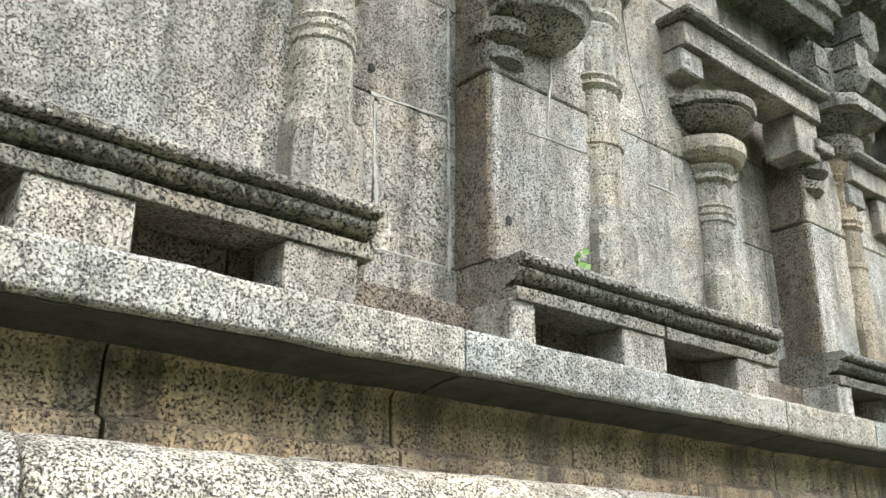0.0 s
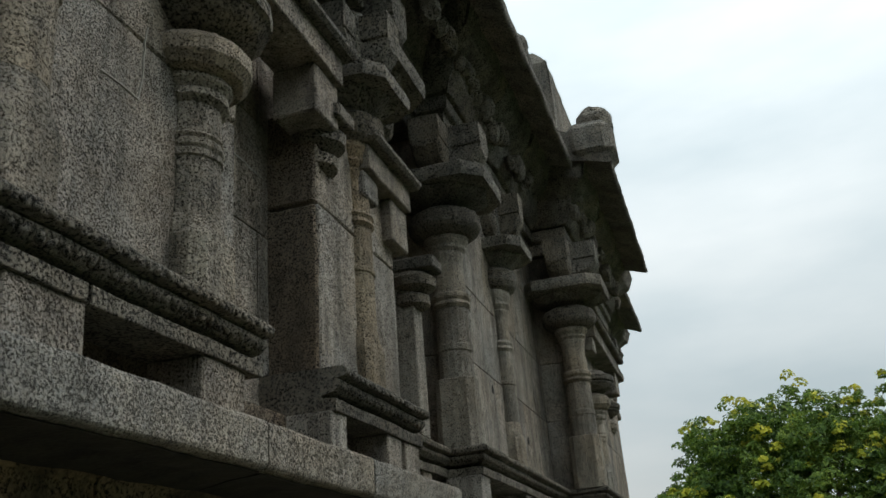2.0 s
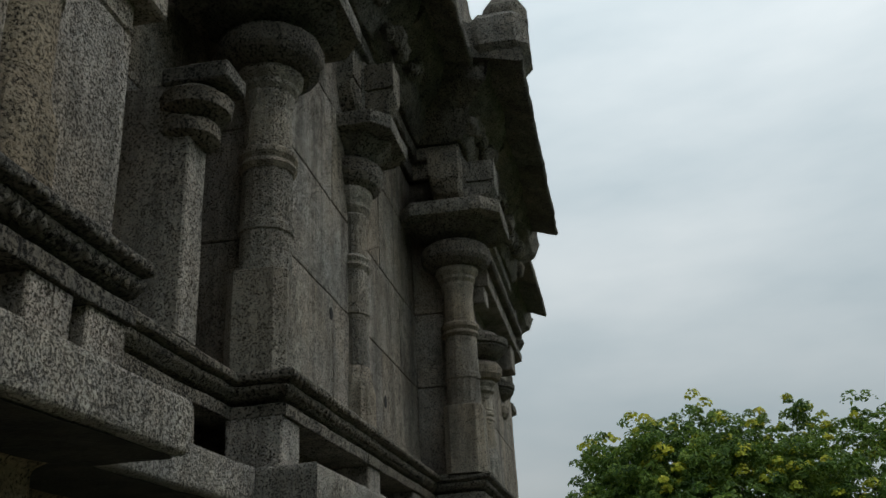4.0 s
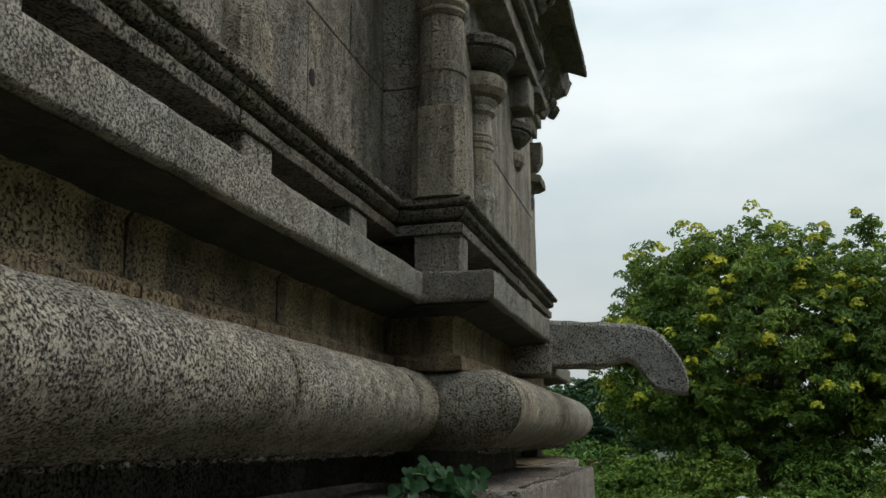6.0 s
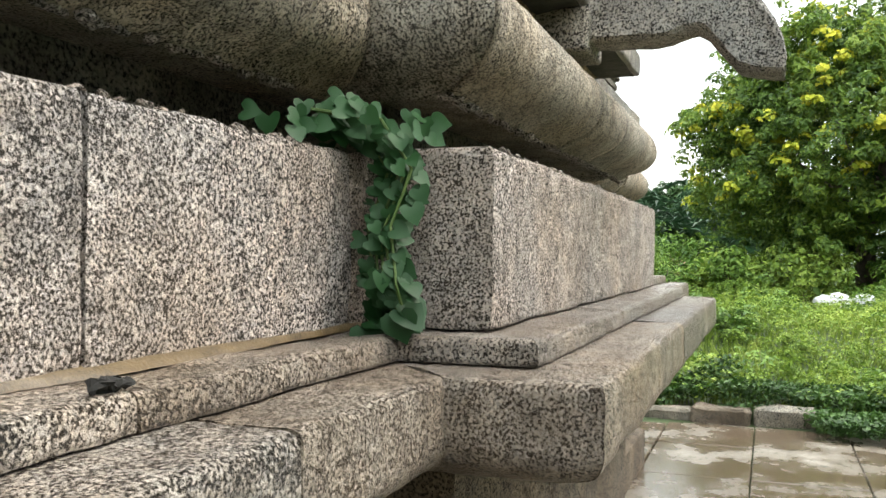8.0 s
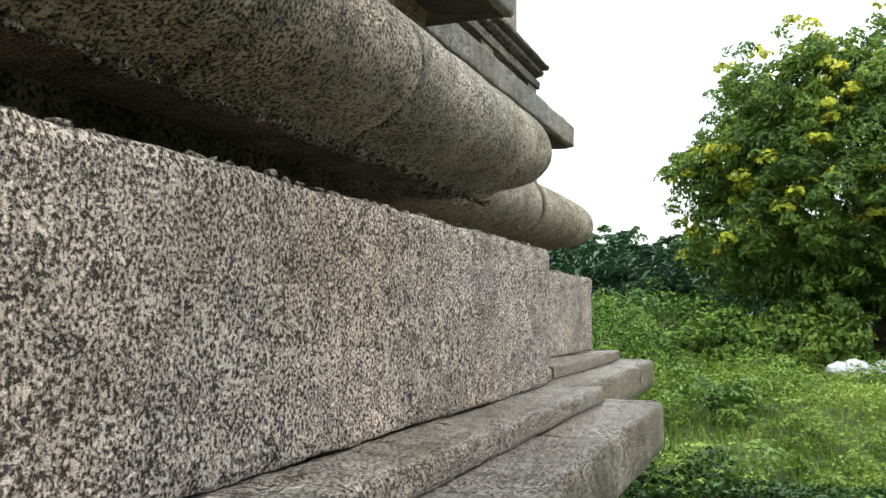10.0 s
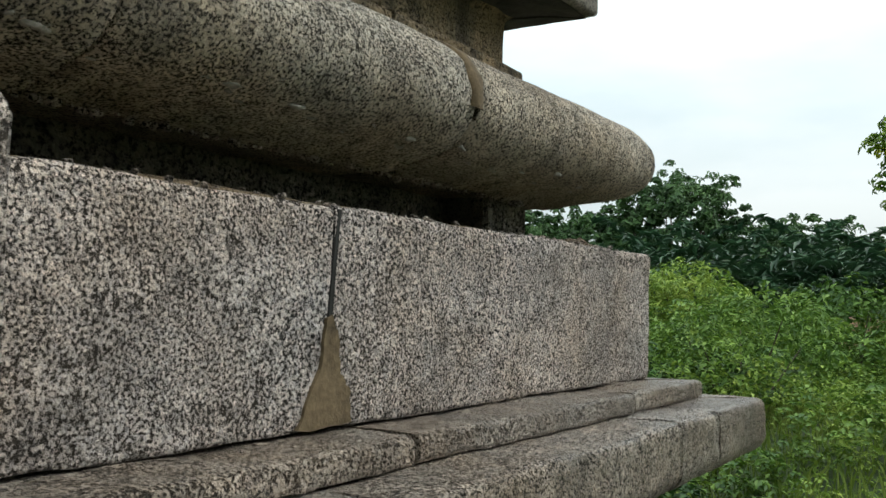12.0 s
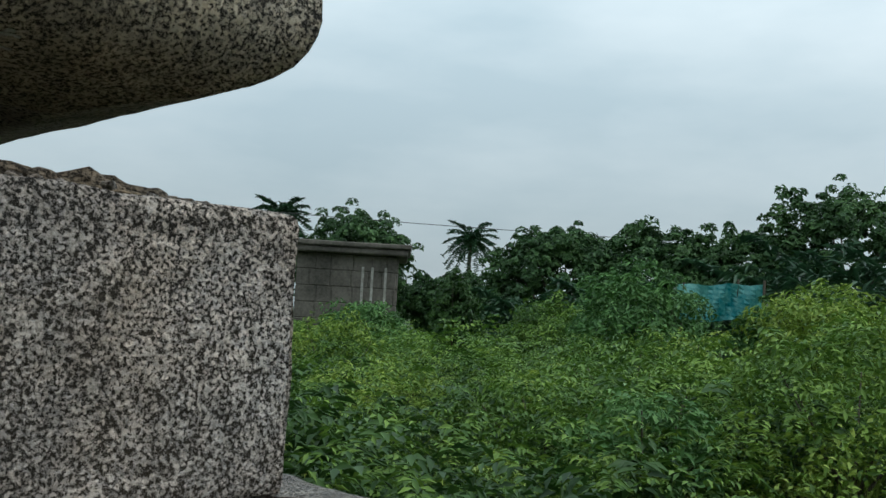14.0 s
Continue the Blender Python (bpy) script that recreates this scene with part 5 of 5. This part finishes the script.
silt = bmesh.new()
for x0, x1, y in ((5.5, 7.34, YA),):
    prev = None
    for j in range(240):
        x = x0 + (x1 - x0) * j / 239
        w = (0.35 + 0.65 * min(1.0, (x1 - x) / 0.5)) * (0.006 + 0.012 * max(0, 0.45 + noise.noise(Vector((x * 5, y, 0))) + 0.6 * noise.noise(Vector((x * 19, y, 2)))))
        row = [silt.verts.new((x, y - w, 1.2145)), silt.verts.new((x, y - w * .5, 1.222)), silt.verts.new((x, y + .006, 1.229))]
        if prev:
            silt.faces.new((prev[0], row[0], row[1], prev[1]))
            silt.faces.new((prev[1], row[1], row[2], prev[2]))
        prev = row
part("silt_line", silt, M_SILT, step_run, "wet orange silt along the foot of the blocks", True)["kind"] = "stuff"


def hole(x, y, z, r):
    bm = bmesh.new()
    bmesh.ops.create_icosphere(bm, subdivisions=2, radius=r, matrix=Matrix.Translation((x, y, z)) @ Matrix.Diagonal((1, 0.06, 1.2, 1)))
    part("drilled_hole", bm, M_DARK, core, "small dark hole in the stone", True)


for x, y, z, r in ((2.635, 2.304, 2.56, 0.012), (2.29, 2.4395, 2.93, 0.011), (6.15, 2.303, 2.80, 0.02), (6.85, 2.303, 2.66, 0.022), (5.986, 2.083, 1.359, 0.008)):
    hole(x, y, z, r)
# dripping crust under the torus
crust = bmesh.new()
rc = random.Random(8)
for x0, x1, y in ((5.5, 7.3, YA), (7.45, 9.7, YE), (9.9, 11.45, YF), (3.0, 4.7, YA)):
    k = int((x1 - x0) / 0.018)
    for j in range(k):
        x = x0 + (x1 - x0) * (j + rc.random()) / k
        s = rc.uniform(0.004, 0.012) * (1.5 if noise.noise(Vector((x * 6, y, 0))) > 0.25 else 1.0)
        bmesh.ops.create_icosphere(crust, subdivisions=1, radius=s, matrix=Matrix.Translation((x, y + (0.205 if y == YF else 0.130) + rc.uniform(-.012, .012), 1.654 if y == YF else 1.657)) @ Matrix.Diagonal((1.2, 1, 0.7, 1)))
rough_up(crust, 0.004, 40.0)
part("drip_crust", crust, G_BASE, torus_run, "crumbly drip edge under the torus", True)["kind"] = "stuff"

# pale lime deposits on the underside of the torus
lime = bmesh.new()
for x0, x1, y in ((9.95, 11.5, YF),):
    for k in range(26):
        a = radians(rc.uniform(-80, -52))
        c = Vector((rc.uniform(x0, x1), y + 0.12 - 0.127 * math.cos(a), 1.790 + 0.108 * math.sin(a)))
        bmesh.ops.create_icosphere(lime, subdivisions=2, radius=rc.uniform(.003, .009), matrix=Matrix.Translation(c) @ Matrix.Diagonal((rc.uniform(1.4, 3.0), 1.0, 0.6, 1)))
rough_up(lime, 0.005, 50.0)
part("lime_deposit", lime, M_MORTAR, torus_run, "pale lime deposits under the torus", True)["kind"] = "stuff"

# crumbs of old mortar along the top edge of the base course
crumbs = bmesh.new()
for x0, x1, y in ((5.5, 7.2, YA), (7.45, 9.7, YE), (9.9, 11.7, YF)):
    k = int((x1 - x0) / 0.03)
    for j in range(k):
        x = x0 + (x1 - x0) * (j + rc.random()) / k
        if noise.noise(Vector((x * 3, y, 4))) < -0.2:
            continue
        s = rc.uniform(0.003, 0.0085) * (0.7 if y == YF else 1.0)
        bmesh.ops.create_icosphere(crumbs, subdivisions=2, radius=s, matrix=Matrix.Translation((x, y + 0.008 + s + rc.uniform(0, .01), 1.533 if y == YA else 1.549)) @ Matrix.Diagonal((rc.uniform(1.2, 2.4), 1, rc.uniform(0.5, 0.9), 1)))
rough_up(crumbs, 0.007, 45.0)
part("mortar_crumbs", crumbs, G_LEDGE, jag, "crumbled mortar along the top edge", True)["kind"] = "stuff"

# rubble left on the base course under the torus
bm = bmesh.new()
for k in range(40):
    x = 11.36 + 0.34 * rc.random()
    bmesh.ops.create_icosphere(bm, subdivisions=2, radius=rc.uniform(.020, .040) * (1.0 if x < 11.6 else 0.65), matrix=Matrix.Translation((x, 2.22 + 0.15 * rc.random(), 1.556)) @ Matrix.Diagonal((1.6, 1, .6, 1)))
rough_up(bm, 0.010, 28.0)
tagged(mesh_ob("mortar_rubble", bm, G_SIDE), "crumbled mortar rubble lying on the base course", "rubble")
# mouldings' droppings on the step, and a lump of dirt
bm = bmesh.new()
bmesh.ops.create_icosphere(bm, subdivisions=3, radius=0.016, matrix=Matrix.Translation((6.55, 1.99, 1.222)) @ Matrix.Diagonal((1.9, 0.7, 0.55, 1)))
rough_up(bm, 0.010, 60.0)
tagged(mesh_ob("dead_leaf_clump", bm, M_DARK), "dark dead plant clump lying on the wet step", "plant litter")

# ---- field objects ----
def rock_pile(x, y):
    th = empty("rock", "pile of whitish broken rock in the grass", "rock")
    r = random.Random(3)
    gz = height(x, y) + 0.08
    for k in range(11):
        bm = bmesh.new()
        bmesh.ops.create_icosphere(bm, subdivisions=3, radius=1, matrix=Matrix.Translation((x + r.uniform(-.15, .15), y + r.uniform(-.26, .26), gz + r.uniform(0, .12))) @ Matrix.Diagonal((.12, .14, .10, 1)))
        rough_up(bm, 0.045, 7.0, k * 2.0)
        part("stone", bm, M_ROCK, th)


rock_pile(19.6, 0.40)


def tarp_shelter(x, y, rot):
    th = empty("tarp_shelter", "teal tarpaulin sheet hung over wooden poles", "tarpaulin shelter")
    gz = height(x, y)
    M = Matrix.Translation((x, y, gz)) @ Matrix.Rotation(rot, 4, "Z")
    bm = bmesh.new()
    vs = [[bm.verts.new(M @ Vector((-0.65 + 1.12 * i / 14, 0.05 * math.sin(i * 1.3 + j * .6), 1.73 - .5 * j / 8 + .015 * math.sin(i * .9) + .05 * i / 14))) for i in range(15)] for j in range(9)]
    for j in range(8):
        for i in range(14):
            bm.faces.new((vs[j][i], vs[j][i + 1], vs[j + 1][i + 1], vs[j + 1][i]))
    bmesh.ops.solidify(bm, geom=bm.faces[:], thickness=0.01)
    part("tarpaulin", bm, M_TARP, th)
    for px in (-0.62, 0.1, 0.44):
        b2 = bmesh.new()
        limb(b2, M @ Vector((px, .06, -.1)), M @ Vector((px + .05, .06, 1.84)), 0.025, 0.02, 6)
        part("pole", b2, M_BARK, th)


tarp_shelter(22.8, 7.04, radians(-63))
low_wall = empty("field_wall", "low grey stone boundary wall across the field", "wall", "structure")
for k in range(5):
    part("wall_stone", block(30.0, 30.26, 12.9 + k * 0.82, 13.7 + k * 0.82, 0.0, 0.90 + 0.03 * math.sin(k * 2.1), 0.2, 0.02, 0.02, k * 2.0), G_SIDE, low_wall)
tagged(mesh_ob("stone_slab", block(27.0, 27.4, 11.0, 11.75, 0.1, 0.62, 0.1, 0.03, 0.03, 5.0), M_ROCK), "pale stone slab lying among the weeds", "stone slab")


def old_shrine(x, y, rot):
    """A small weathered masonry building across the field."""
    th = empty("stone_building", "small weathered stone building with projecting flat roof", "building")
    gz = height(x, y)
    M = Matrix.Translation((x, y, gz)) @ Matrix.Rotation(rot, 4, "Z") @ Matrix.Diagonal((1, 1, 1.16, 1))
    wall = part("wall", block(-2.4, -0.02, 0.03, 3.0, 0.0, 2.1, 1.0, 0, 0.01), M_OLDWALL, th)
    wall.data.transform(M)
    r = random.Random(6)
    for row in range(6):
        xx = -2.42
        while xx < -0.02:
            w = min(r.uniform(.3, .55), -xx)
            st = part("stone", block(xx + .006, xx + w - .006, 0.0, 0.06, row * .34 + .06, row * .34 + .39, 0.2, 0.004, 0.012, xx), M_OLDWALL, wall)
            st.data.transform(M)
            xx += w
    for row in range(6):
        yy = 0.05
        while yy < 2.9:
            w = min(r.uniform(.35, .55), 3.0 - yy)
            st = part("stone", block(-0.04, 0.02, yy + .006, yy + w - .006, row * .34 + .06, row * .34 + .39, 0.2, 0.004, 0.012, yy), M_OLDWALL, wall)
            st.data.transform(M)
            yy += w
    for px in (-0.85, -0.62, -0.3):
        st = part("whitewash_streak", block(px, px + .06, -0.014, 0.0, 1.1 + px * .3, 1.85, 0.2, 0.004, 0.002), M_WASH, wall)
        st.data.transform(M)
    roof = part("roof", block(-2.7, 0.25, -0.25, 3.2, 2.1, 2.24, 0.4, 0.012, 0.03), M_OLDWALL, th)
    roof.data.transform(M)
    rim = part("cornice", block(-2.75, 0.32, -0.32, 3.25, 2.242, 2.34, 0.4, 0.012, 0.02), M_OLDWALL, th)
    rim.data.transform(M)


old_shrine(26.2, 17.2, radians(-43.7))
bm = bmesh.new()
for k in range(12):
    a, b = Vector((14 + k * 2.6, 34 - k * 1.6, 4.6 - .25 * math.sin(math.pi * k / 12))), Vector((14 + (k + 1) * 2.6, 34 - (k + 1) * 1.6, 4.6 - .25 * math.sin(math.pi * (k + 1) / 12)))
    limb(bm, a, b, 0.012, 0.012, 5)
tagged(mesh_ob("overhead_cable", bm, M_WIRE), "thin black overhead cable behind the palms", "cable")
for x, y, s in ((27.0, 6.0, 0.9), (28.5, 3.9, 0.8)):
    bm = bmesh.new()
    bmesh.ops.create_icosphere(bm, subdivisions=3, radius=1, matrix=Matrix.Translation((x, y, height(x, y) + .25)) @ Matrix.Diagonal((s, s * 1.3, .6, 1)))
    rough_up(bm, 0.15, 1.6, x)
    tagged(mesh_ob("earth_heap", bm, M_REDSOIL), "reddish earth heap behind the weeds", "earth heap")
